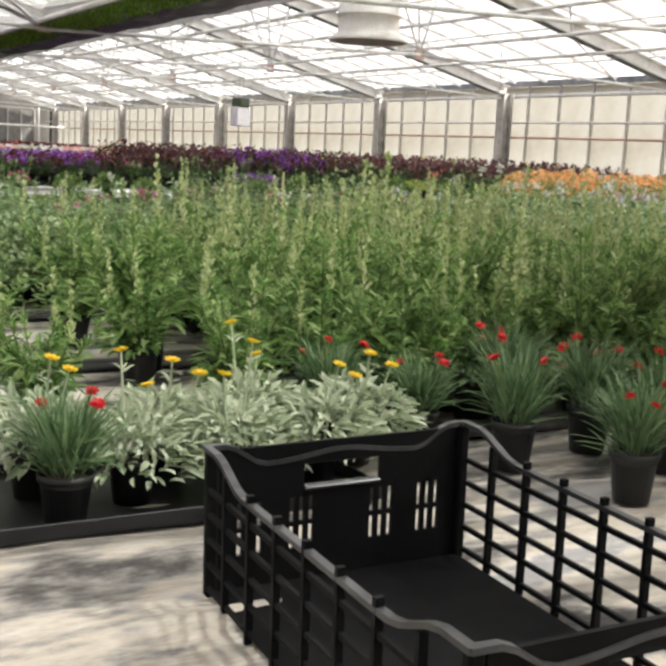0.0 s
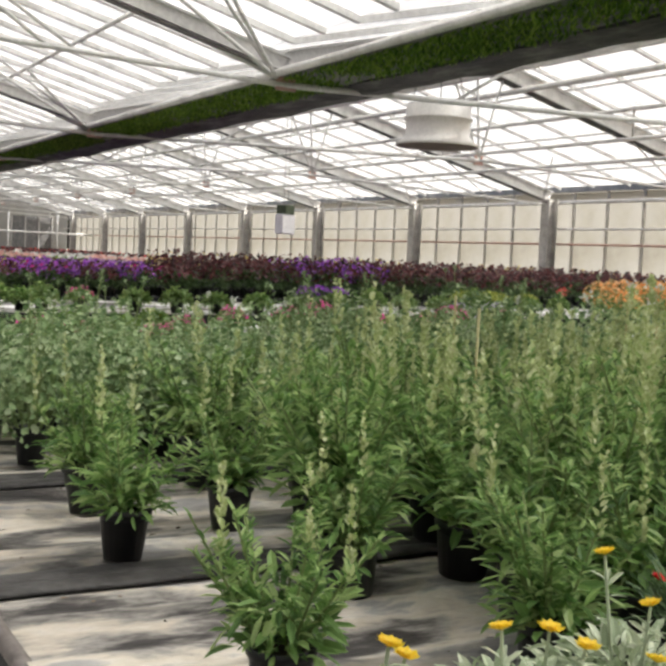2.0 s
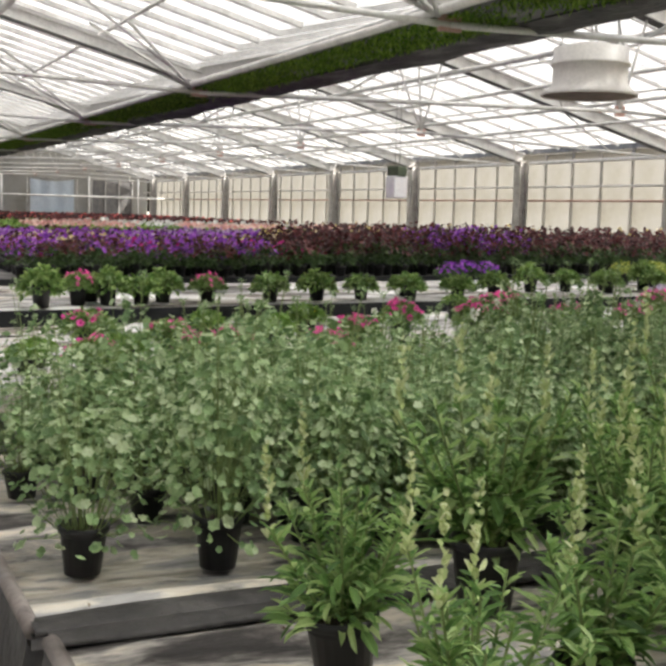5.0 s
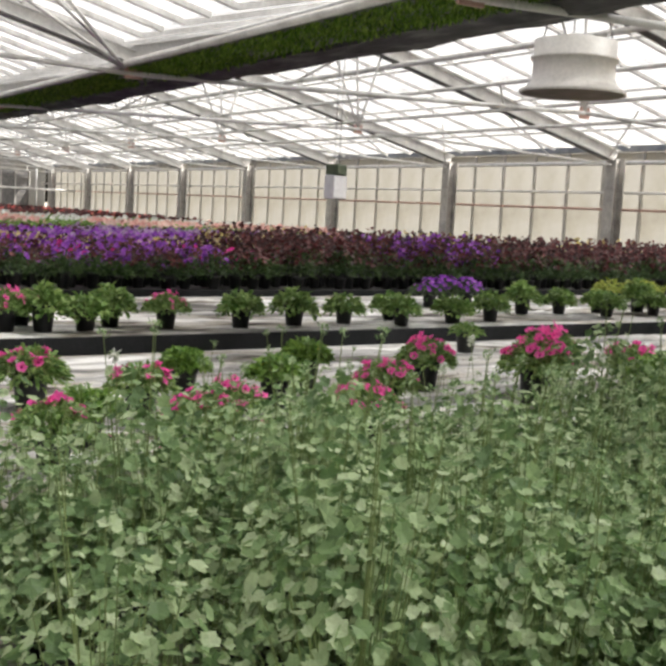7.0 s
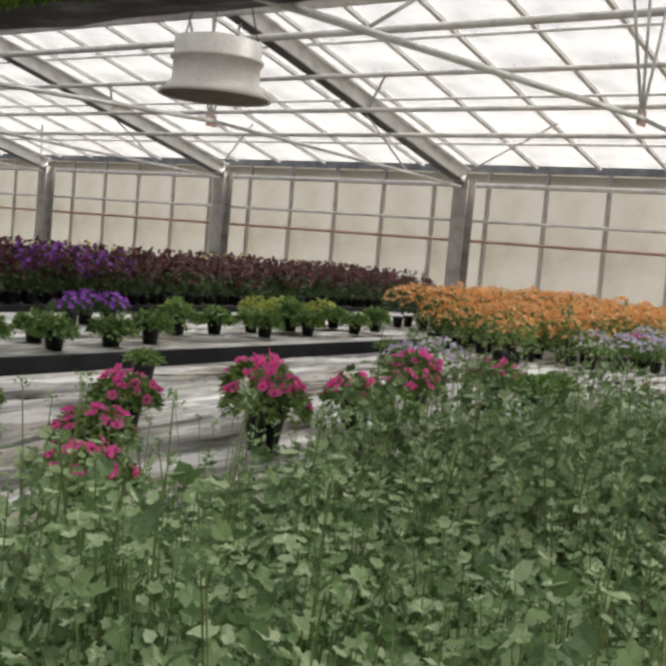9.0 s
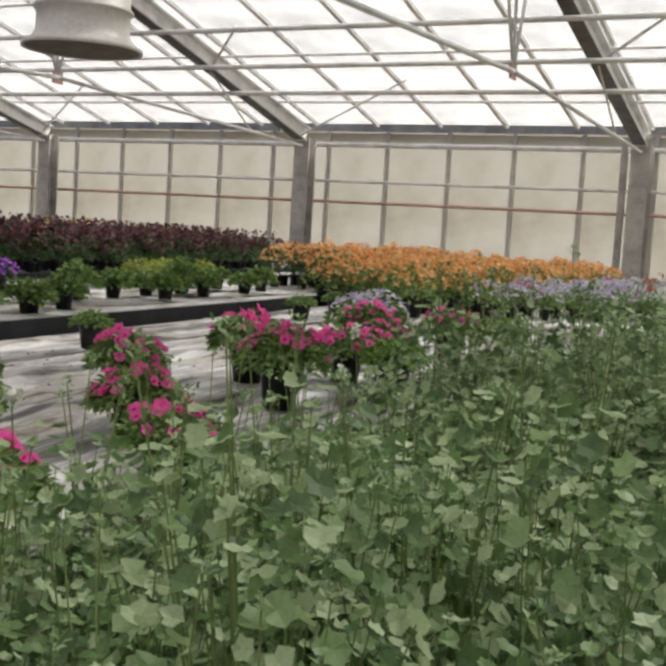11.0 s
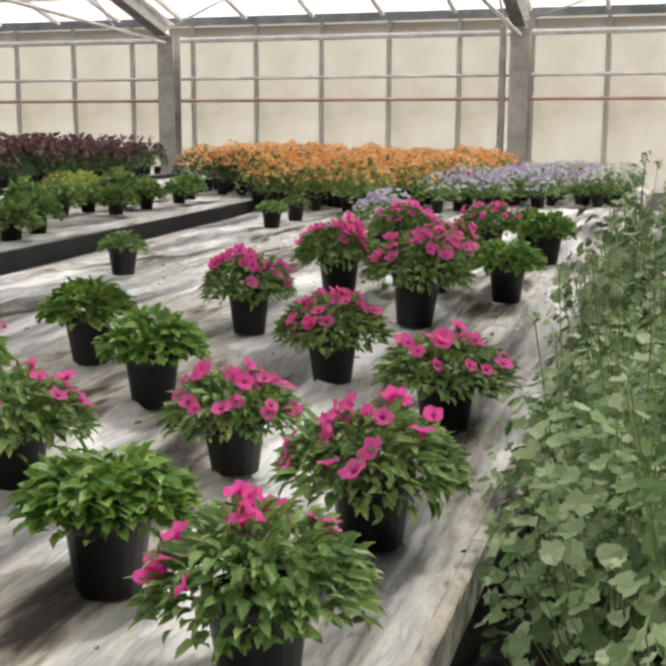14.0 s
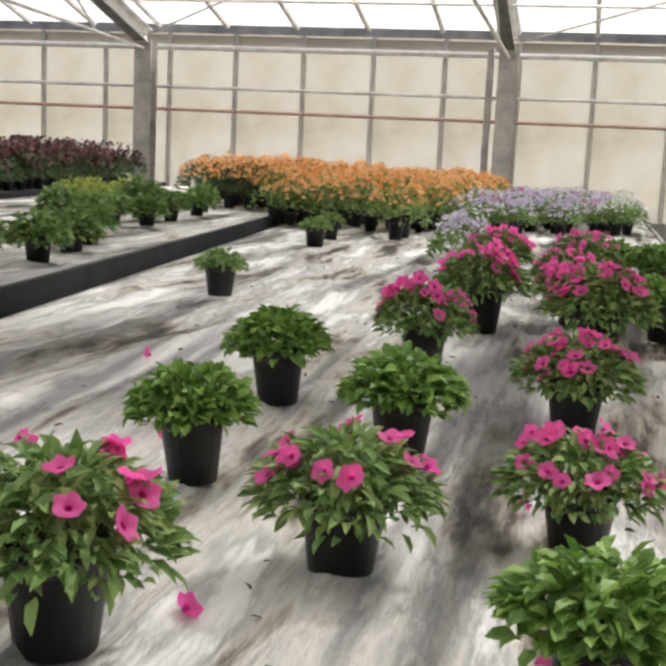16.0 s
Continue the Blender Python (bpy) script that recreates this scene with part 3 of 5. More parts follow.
vs, fs = lathe([(0.0001, 3.12), (0.14, 3.13), (0.15, 3.45), (0.0001, 3.46)], 20)
mesh_ob("motor", vs, fs, M["fan_dark"], fan)
# closed dark disc across the mouth, coloured as the shade inside the housing
vs, fs = lathe([(R2 - 0.012, 3.0), (R2 - 0.03, 2.992), (0.2, 2.985), (0.0001, 2.985)], 32)
mesh_ob("inner_guard", vs, fs, M["fan_dark"], fan, "dark brown disc standing in for the shaded inside")
for k in range(4):
    bm = bmesh.new()
    add_box(bm, 0.14, 0.39, -0.07, 0.07, -0.006, 0.006)
    bmesh.ops.transform(bm, matrix=pose(0, 0, 3.22, 0, 0, 90 * k) @ Matrix.Rotation(0.4, 4, "X"), verts=bm.verts)
    part("blade", bm, M["fan_dark"], fan)
for k in range(3):
    w = 2 * math.pi * k / 3 + 0.4
    tube_ob("suspension_wire", (0.42 * math.cos(w), 0.42 * math.sin(w), 3.53), (0.15 * math.cos(w), 0.15 * math.sin(w), 4.55), 0.008, M["dark_steel"], fan, 5)

sensor = empty("hanging_sensor_box", pose(-4.05, -8.2, 0, 0, 0, 25))
tagged(sensor, "white hanging climate sensor box with dark green top", "sensor box")
box_ob("box", -0.1, 0.1, -0.2, 0.2, 1.82, 2.2, M["white_box"], sensor, 0.015)
box_ob("cap", -0.12, 0.12, -0.15, 0.15, 2.2, 2.38, M["green_cap"], sensor, 0.02, "dark green weathered top")
for dx in (-0.05, 0.05):
    tube_ob("suspension_wire", (dx, 0, 2.38), (dx, 0, 4.6), 0.006, M["dark_steel"], sensor, 5)

# far west end: gate frame, rail and sheet
rail = empty("barrier_rail", pose(-44, 0, 0))
tagged(rail, "white horizontal pipe rail before the far gable wall", "rail")
tube_ob("rail", (0, -16, 2.0), (0, 0.0, 2.0), 0.05, M["white_pipe"], rail)
for y in (-13, -9, -4.6, -2.0):
    tube_ob("upright", (0, y, 0), (0, y, 3.0), 0.05, M["white_pipe"], rail)
door = empty("door_1", pose(X_WEST + 0.2, -1.7, 0))
tagged(door, "dark grey framed sliding door in the gable wall", "door", kind="structure")
box_ob("leaf", -0.03, 0.03, -1.2, 1.2, 0.02, 3.0, M["dark_steel"], door)
for y in (-1.2, -0.4, 0.4, 1.2):
    box_ob("frame_bar", 0.032, 0.09, y - 0.04, y + 0.04, 0.02, 3.0, M["steel"], door)
bl = empty("plastic_sheet", pose(-48.5, -5.6, 0))
tagged(bl, "pale blue plastic sheet hung from the rail pipe", "sheet")
vs, fs = [], []
for j in range(9):
    for i in range(21):
        y = -1.2 + 2.4 * i / 20
        vs.append((0.06 * math.sin(i * 0.9) * (1 - j / 10), y, 2.95 - 0.12 * math.sin(math.pi * i / 20) * (1 - j / 8) - 2.0 * j / 8))
for j in range(8):
    for i in range(20):
        fs.append((j * 21 + i, j * 21 + i + 1, (j + 1) * 21 + i + 1, (j + 1) * 21 + i))
o = mesh_ob("sheet", vs, fs, M["blue_sheet"], bl, "", True)
tube_ob("hanging_rod", (0, -1.35, 2.97), (0, 1.35, 2.97), 0.03, M["steel"], bl)
for y in (-1.35, 1.35):
    tube_ob("upright", (0, y, 0), (0, y, 3.0), 0.035, M["steel"], bl)

# ---------------------------------------------------------------- benches


def bench(name, z, xa, xb, ya, yb, xa2=None, xb2=None, step=0.07, rim=None, label="", wrinkle=0.016, cloth="fabric", board=0.06, roll=0.0, rim_mat="rim_plastic"):
    """A bench along y from ya to yb; its sides may lean from xa, xb at ya to xa2, xb2 at yb."""
    xa2, xb2 = xa if xa2 is None else xa2, xb if xb2 is None else xb2
    t = empty(name)
    level = z if callable(z) else (lambda y_, x_=0.0: z_end)
    z_end = level(ya) if callable(z) else z
    z_in, z = z, z_end
    nx, ny = max(2, int((xb - xa) / step)), max(2, int((yb - ya) / (step * 1.6)))
    vs, fs = [], []
    for j in range(ny + 1):
        v = j / ny
        y = ya + (yb - ya) * v
        l, r = xa + (xa2 - xa) * v, xb + (xb2 - xb) * v
        for i in range(nx + 1):
            u = i / nx
            x = l + (r - l) * u
            e = min(1, min(u, 1 - u) * (r - l) / 0.12)
            fold = sum(a_ * math.exp(-((u - c_) * (r - l) / w_ + 0.9 * math.sin(y * f_ + 9 * c_)) ** 2) for c_, w_, a_, f_ in ((0.11, 0.03, 1.2, 0.8), (0.3, 0.045, 1.0, 1.3), (0.44, 0.028, 1.6, 0.6), (0.60, 0.035, 1.4, 0.7), (0.74, 0.03, 1.7, 0.5), (0.9, 0.04, 1.0, 0.9)))
            h = fold * wrinkle * 0.5 + noise.fractal(Vector((x * 2.2, y * 0.8, z)), 1.0, 2.0, 4) * wrinkle + abs(noise.noise(Vector((x * 5.0, y * 1.1, 3.0)))) * wrinkle * 1.1 + max(0.0, 0.12 - abs(noise.noise(Vector((x * 3.1, y * 0.55, 7.0))))) * wrinkle * 9 + (noise.noise(Vector((x * 13.0, y * 7.0, 1.0))) * wrinkle * 0.45 if step < 0.1 else 0.0)
            vs.append((x, y, level(y, x) + h * e - 0.006))
    for j in range(ny):
        for i in range(nx):
            a = j * (nx + 1) + i
            fs.append((a, a + 1, a + nx + 2, a + nx + 1))
    o = len(vs)
    for j in range(ny + 1):                      # underside
        v = j / ny
        y = ya + (yb - ya) * v
        vs += [(xa + (xa2 - xa) * v, y, level(y) - 0.05), (xb + (xb2 - xb) * v, y, level(y) - 0.05)]
    for j in range(ny):
        a = o + 2 * j
        fs.append((a, a + 2, a + 3, a + 1))
        fs.append((j * (nx + 1), (j + 1) * (nx + 1), a + 2, a))
        fs.append((j * (nx + 1) + nx, a + 1, a + 3, (j + 1) * (nx + 1) + nx))
    mesh_ob("fleece", vs, fs, M[cloth], t, "dirty white fleece with folds and stains", True)
    fs2 = []
    # front skirt hanging over the edge
    sv = []
    ns = max(8, int((xb - xa) / 0.08))
    for r_ in range(5):
        for i in range(ns + 1):
            x = xa + (xb - xa) * i / ns
            sv.append((x, ya - 0.01 - 0.02 * abs(math.sin(x * 9 + r_ * 0.3)) * r_ / 4 - 0.006 * r_, z + 0.004 - (z - 0.1) * 0.8 * r_ / 4))
    for r_ in range(4):
        for i in range(ns):
            a = r_ * (ns + 1) + i
            fs2.append((a, a + 1, a + ns + 2, a + ns + 1))
    mesh_ob("skirt", sv, fs2, M["film"], t, "dark film hanging over the bench end", True)
    tube_ob("end_pipe", (xa, ya + 0.005, z + 0.005), (xb, ya + 0.005, z + 0.005), 0.026, M["bench_pipe"], t)
    for side in rim or ():
        p, q = ((xa, xa2) if side == "l" else (xb, xb2))
        if roll:                                 # film rolled up along the edge
            bm = bmesh.new()
            nr = 120
            rings = []
            for j in range(nr + 1):
                y = ya + (yb - ya) * (j / nr) ** 1.7
                c = p + (q - p) * (y - ya) / (yb - ya)
                rr = roll * (1 + 0.35 * noise.noise(Vector((c, y * 2.1, 5.0))))
                rings.append([bm.verts.new((c + rr * 2.1 * math.cos(w), y, z + 0.004 + roll * 0.3 + rr * 0.55 * math.sin(w))) for w in (k_ * math.pi / 4 for k_ in range(8))])
            for r0, r1 in zip(rings, rings[1:]):
                for k_ in range(8):
                    bm.faces.new((r0[k_], r0[(k_ + 1) % 8], r1[(k_ + 1) % 8], r1[k_]))
            part("film_roll", bm, M["film"], t, "rolled black film along the edge", True)
            continue
        bm = bmesh.new()
        cuts = [ya, -15.8, -12.9, yb] if callable(z_in) else [ya, yb]
        for c0, c1 in zip(cuts, cuts[1:]):
            add_box(bm, -0.014, 0.014, c0, c1, z - board, z + 0.025, 0.004)
        for v_ in bm.verts:
            v_.co.z += level(v_.co.y) - z_end
            v_.co.x += p + (q - p) * (v_.co.y - ya) / (yb - ya)
        part("rim_board", bm, M[rim_mat], t, "black plastic edge board" if rim_mat == "rim_plastic" else "grey stained edge board")
    k = 0
    y = ya + 0.3
    while y < yb:
        for u in (0.12, 0.88):
            v = (y - ya) / (yb - ya)
            x = (xa + (xa2 - xa) * v) * (1 - u) + (xb + (xb2 - xb) * v) * u
            box_ob("leg", x - 0.025, x + 0.025, y - 0.025, y + 0.025, 0, level(y) - 0.05, M["steel"], t)
        y += 3.9
    tagged(t, label, "bench", "growing benches")
    return t


ZS, ZG, ZB = 0.36, 0.36, 0.77


def z_a(y, x=8.0):
    """Height of the half-empty bench: lower towards its open end and higher towards the next bench, shaped to fit the
    camera's view.
    """
    z = 0.60 + 0.10 * min(1.0, max(0.0, (y + 15.8) / 2.9))
    return z + (0.70 - z) * min(1.0, max(0.0, (6.6 - x) / 0.9))


bench("growing_bench", ZS, 13.5, 17.2, -17.36, -1.5, rim=("l",), roll=0.028, label="low bench covered with white fleece under tall stocks", cloth="fabric_grey")
bench("growing_bench", ZS, 12.0, 13.42, -17.13, -1.5, rim=("l", "r"), roll=0.028, label="low fleece-covered bench with potted stocks", cloth="fabric_grey")
bench("growing_bench", ZS, 10.55, 11.9, -17.13, -1.5, rim=("l", "r"), roll=0.028, label="low bench with stained white fleece and potted stocks", cloth="fabric_grey")
bench("growing_bench", ZG, 8.17, 10.45, -17.16, -1.5, rim=("l", "r"), roll=0.035, label="fleece-covered bench full of potted geraniums", cloth="fabric_grey")
bench("growing_bench", z_a, 5.85, 8.11, -17.05, -1.5, 3.95, 8.11, rim=("r",), step=0.035, rim_mat="fabric_grey", label="half-empty bench with wrinkled dirty white fleece", wrinkle=0.02)
bench("growing_bench", ZB, 3.12, 5.81, -17.05, -1.5, 0.95, 3.91, rim=("r",), board=0.13, label="white fleece bench with black edge board")
ZC, SK, SKC = 0.80, -0.17, -0.14
xb = 3.02
for k in range(9):
    bench("growing_bench", ZC, xb - 5.6, xb, -16.5, -1.2, xb - 5.6 + SKC * 15.3, xb + SKC * 15.3, step=0.4, rim=("r",), cloth="fabric_bed_shade", label="wide bench filled with flowering violas" if k < 4 else "distant bench filled with pale begonias")
    xb -= 5.75

# ---------------------------------------------------------------- pots and plants


def pot_parts(parent, r, h):
    vs, fs = lathe([(r * 0.74, 0.0), (r * 0.96, h * 0.86), (r * 1.04, h * 0.87), (r * 1.06, h), (r * 0.99, h), (r * 0.95, h * 0.8)], 20)
    fs.append(tuple(reversed(range(20))))
    pot = mesh_ob("pot", vs, fs, M["black_plastic"], parent, "black plastic pot", True)
    vs, fs = lathe([(r * 0.96, h * 0.86), (r * 0.5, h * 0.9), (0.0001, h * 0.89)], 16)
    mesh_ob("soil", vs, fs, M["soil"], pot, "dark peat soil")


def stock_geo(rng, h0, height, n_stem=15, per=48, spread=0.15):
    P, D, L = [], [], []
    A, B = [], []
    tops = []
    for s_ in range(n_stem):
        w = rng.uniform(0, 6.28)
        r = spread * math.sqrt(rng.uniform(0, 1))
        top = np.array([math.cos(w) * r * 1.3, math.sin(w) * r * 1.3, h0 + height * rng.uniform(0.65, 1.0)])
        foot = np.array([math.cos(w) * r * 0.25, math.sin(w) * r * 0.25, h0])
        A.append(foot)
        B.append(top)
        tops.append(top)
        for k in range(per):
            u = rng.uniform(0.02, 1.0) ** 0.85
            P.append(foot + (top - foot) * u)
            a = rng.uniform(0, 6.28)
            D.append([math.cos(a), math.sin(a), rng.normal(0.75, 0.4)])
            L.append(rng.uniform(0.028, 0.052) * (1.25 - 0.5 * u))
    for k in range(n_stem * per // 4):
        a, r = rng.uniform(0, 6.28), spread * rng.uniform(0.15, 0.75)
        P.append(np.array([math.cos(a) * r, math.sin(a) * r, h0 + height * rng.uniform(0.02, 0.4)]))
        D.append([math.cos(a), math.sin(a), rng.normal(0.2, 0.45)])
        L.append(rng.uniform(0.045, 0.075))
    P, D, L = np.array(P), np.array(D), np.array(L)
    fol = leaf_geo(P, D, L, L * rng.uniform(0.22, 0.36, len(L)), rng, 0.2, 0.12)
    return fol, stem_geo(np.array(A), np.array(B), 0.004), np.array(tops)


def spike_geo(rng, tops, n_bud=34):
    gs = []
    for t_ in tops:
        n = n_bud
        u = rng.uniform(0, 1, n)
        P = t_ + np.stack([rng.normal(0, 0.003, n), rng.normal(0, 0.003, n), u * 0.17 - 0.02], 1)
        gs.append(leaf_geo(P, around(n, rng, 1.1), rng.uniform(0.014, 0.025, n) * (1.25 - 0.7 * u), 0.012, rng, 0.3, -0.1))
    return cat(*gs)


def geranium_geo(rng, h0, height, n=400, spread=0.21, lobes=6, R=(0.009, 0.0215)):
    w = rng.uniform(0, 6.28, n)
    r = spread * np.sqrt(rng.uniform(0, 1, n))
    z = h0 - 0.05 + height * (0.02 + 0.98 * (1 - (r / spread) ** 2 * 0.45) * rng.uniform(0.0, 1.0, n) ** 0.7)
    P = np.stack([np.cos(w) * r, np.sin(w) * r, z], 1)
    N = np.stack([np.cos(w) * r / spread * 0.7, np.sin(w) * r / spread * 0.7, np.full(n, 0.8)], 1) + rng.normal(0, 0.35, (n, 3))
    leaves = disc_geo(P, N, rng.uniform(*R, n), rng, lobes, 0.8, 0.32, 0.09)
    A = np.stack([P[:, 0] * 0.25, P[:, 1] * 0.25, np.full(n, h0)], 1)
    stems = stem_geo(A[::6], P[::6], 0.0018)
    m = 3
    wt = rng.uniform(0, 6.28, m)
    T = np.stack([np.cos(wt) * 0.13, np.sin(wt) * 0.13, h0 + height * rng.uniform(0.92, 1.14, m)], 1)
    tall = stem_geo(np.stack([np.cos(wt) * 0.03, np.sin(wt) * 0.03, np.full(m, h0 + 0.05)], 1), T, 0.0022)
    tuft_n = m * 12
    Tt = np.repeat(T, 12, 0)
    tuft = leaf_geo(Tt + rng.normal(0, 0.006, (tuft_n, 3)), around(tuft_n, rng, 0.9), 0.014, 0.006, rng)
    return leaves, cat(stems, tall), tuft, T


def bush_geo(rng, h0, height, spread, n, L=(0.035, 0.065), ratio=0.42, droop=0.22, lift=0.45):
    """A low mound of pointed leaves."""
    w = rng.uniform(0, 6.28, n)
    r = spread * np.sqrt(rng.uniform(0, 1, n))
    top = height * np.sqrt(np.maximum(0.05, 1 - (r / spread) ** 2 * 0.9))
    z = h0 + top * np.sqrt(rng.uniform(0.12, 1.0, n)) + 0.005
    P = np.stack([np.cos(w) * r, np.sin(w) * r, z], 1)
    D = np.stack([np.cos(w) * (0.3 + r / spread), np.sin(w) * (0.3 + r / spread), rng.normal(lift, 0.35, n)], 1) + rng.normal(0, 0.4, (n, 3))
    ln = rng.uniform(*L, n)
    return leaf_geo(P, D, ln, ln * ratio, rng, 0.22, droop)


def mound_flowers(rng, h0, height, spread, n, R, k=5, notch=0.85, cup=0.35, up=0.9):
    w = rng.uniform(0, 6.28, n)
    r = spread * np.sqrt(rng.uniform(0, 1, n))
    z = h0 + height * np.sqrt(np.maximum(0.1, 1 - (r / spread) ** 2 * 0.8)) + rng.uniform(0.0, 0.035, n)
    P = np.stack([np.cos(w) * r, np.sin(w) * r, z], 1)
    N = np.stack([np.cos(w) * 0.7, np.sin(w) * 0.7, np.full(n, up)], 1) + rng.normal(0, 0.35, (n, 3))
    return disc_geo(P, N, rng.uniform(*R, n), rng, k, notch, cup), P, N


def plant_stock(seed, height, spikes):
    rng = np.random.default_rng(seed)
    t = empty("stock_plant")
    pot_parts(t, 0.07, 0.14)
    fol, st, tops = stock_geo(rng, 0.125, height)
    np_ob("foliage", [fol, st], ["leaf_stock", "stem"], t, "narrow green leaves on upright stems")
    for k in range(spikes):
        np_ob("flower_spike", spike_geo(rng, tops[k : k + 1]), M["bud"], t, "pale green bud spike")
    return tagged(t, "tall leafy green stock plant in a black plastic pot", "potted plant", "stocks on the low benches")


def plant_geranium(seed, height, flower=None):
    rng = np.random.default_rng(seed)
    t = empty("geranium_plant")
    pot_parts(t, 0.075, 0.14)
    lv, st, tuft, T = geranium_geo(rng, 0.1, height)
    np_ob("foliage", [lv, st, tuft], ["leaf_geranium", "stem", "leaf_geranium"], t, "rounded grey-green leaves on long stems")
    if flower:
        n = 14
        P = T[0] + rng.normal(0, 0.009, (n, 3))
        np_ob("flower_head", disc_geo(P, rng.normal(0, 1, (n, 3)) + [0, 0, 0.7], rng.uniform(0.007, 0.011, n), rng), M[flower], t, flower + " flower head")
    return tagged(t, "grey-green geranium" + (" with " + flower + " flowers" if flower else "") + " in a black plastic pot", "potted plant", "geraniums on the bench")


def petunia_flower(seed):
    """One open trumpet facing +z with a dark throat."""
    rng = np.random.default_rng(seed)
    seg, vs, fs, slot = 20, [], [], []
    rad = [0.0035, 0.006, 0.014, 0.024]
    hgt = [-0.012, -0.003, 0.003, 0.004]
    for j in range(4):
        for k in range(seg):
            w = 2 * math.pi * k / seg
            lobe = 1 + (0.10 * math.cos(5 * w) if j == 3 else 0)
            vs.append((rad[j] * lobe * math.cos(w), rad[j] * lobe * math.sin(w), hgt[j] + (0.003 * math.sin(5 * w + seed) + rng.normal(0, 0.001) if j == 3 else 0)))
    for j in range(3):
        for k in range(seg):
            n = (k + 1) % seg
            fs.append((j * seg + k, j * seg + n, (j + 1) * seg + n, (j + 1) * seg + k))
            slot.append(1 if j == 0 else 0)
    fs.append(tuple(range(seg)))
    slot.append(1)
    o = mesh_ob("flower", vs, fs, [M["pink"], M["magenta"]], None, "", True, slot)
    me = o.data
    bpy.data.objects.remove(o)
    return me


TRUMPETS = [petunia_flower(k) for k in range(3)]


def plant_petunia(seed, n_fl, spread=0.13, height=0.135):
    rng = np.random.default_rng(seed)
    t = empty("petunia_plant")
    pot_parts(t, 0.067, 0.13)
    np_ob("foliage", [bush_geo(rng, 0.085, height, spread, 1080, (0.02, 0.042), 0.42, 0.35, 0.35)], ["leaf_petunia"], t, "dense green foliage")
    _, P, N = mound_flowers(rng, 0.085, height, spread * 1.05, n_fl, (0.019, 0.027))
    N = N + [0.1, -0.45, 0.0]
    for p, d_ in zip(P, N):
        f = new("flower", TRUMPETS[int(rng.integers(3))])
        f.parent = t
        s_ = rng.uniform(0.62, 0.92)
        f.matrix_basis = Matrix.LocRotScale(Vector(p), Vector(d_).to_track_quat("Z", "Y"), Vector((s_, s_, s_)))
    return tagged(t, "pink flowering petunia in a black plastic pot", "potted plant", "petunias on the bench")


def plant_green(seed, spread=0.13, height=0.14, mat="leaf_green", yellow=False, n=330, L=(0.032, 0.058), h0=0.105):
    rng = np.random.default_rng(seed)
    t = empty("leafy_plant")
    pot_parts(t, 0.069, 0.14)
    np_ob("foliage", bush_geo(rng, h0, height, spread, n, L, 0.66, 0.3, 0.35), M[mat], t, "broad bright green leaves")
    if yellow:
        np_ob("yellow_leaf", bush_geo(rng, 0.11, height, spread * 0.6, 4, (0.028, 0.042), 0.5), M["yellow"], t, "yellowed leaves on top")
    return tagged(t, "bushy bright green leafy plant in a black pot", "potted plant", "green plants on the bench")


def scatter(protos, spots, z, rng, tilt=4.0, far=1.0, size=1.0):
    """Copies of the prototypes on the spots; the prototypes take the first places."""
    used = set()
    for x, y in spots:
        i = int(rng.integers(len(protos)))
        sc = size * rng.uniform(0.94, 1.06)
        m = pose(x, y, (z(y, x) if callable(z) else z) + 0.014, rng.normal(0, tilt / 2), rng.normal(0, tilt / 2), rng.uniform(0, 360)) @ Matrix.Diagonal((sc, sc, sc * (far if y > -14.4 else 1.0) * rng.uniform(0.9, 1.1), 1))
        if i not in used:
            protos[i].matrix_basis = m
            used.add(i)
        else:
            copy_thing(protos[i], m)
    for i, p in enumerate(protos):
        if i not in used:
            for o in list(p.children_recursive) + [p]:
                bpy.data.objects.remove(o)


def grid_spots(x0, x1, y0, y1, dx, dy, rng, jit=0.3):
    out = []
    nx, ny = int((x1 - x0) / dx), int((y1 - y0) / dy)
    for j in range(ny + 1):
        for i in range(nx + 1):
            out.append((x0 + i * dx + (0.5 * dx if j % 2 else 0) * 0.6 + rng.normal(0, jit * dx / 3), y0 + j * dy + rng.normal(0, jit * dy / 3)))
    return out


rng = np.random.default_rng(11)

# stocks on the low benches: the front rows as single plants, the rest as a field
stocks = [plant_stock(100 + k, h, s) for k, (h, s) in enumerate(((0.26, 2), (0.30, 3), (0.27, 3), (0.31, 4), (0.28, 3), (0.32, 5)))]
front = [(11.78, -16.61), (11.51, -16.11), (11.10, -16.53), (10.98, -15.52), (11.47, -15.73), (11.92, -15.45), (12.32, -15.62), (12.12, -15.97), (12.37, -16.07), (13.2, -16.0), (13.14, -15.62), (12.78, -15.72), (12.72, -15.4), (10.75, -15.9)]
spots = [s_ for s_ in grid_spots(10.7, 15.6, -15.3, -12.7, 0.26, 0.25, rng) if s_[0] < 13.4 or s_[1] > -14.5]
scatter(stocks, front + spots[::6], ZS, rng, 4.0, 1.0, 1.25)
scatter([plant_stock(120, 0.27, 4)], [(13.1, -16.68)], ZS, rng, 2.0, 1.0, 1.15)
stocks_far = [plant_stock(110 + k, h, s) for k, (h, s) in enumerate(((0.28, 3), (0.31, 4), (0.34, 4)))]
scatter(stocks_far, [s_ for i_, s_ in enumerate(spots) if i_ % 6], ZS, rng, 4.0, 1.0, 1.18)


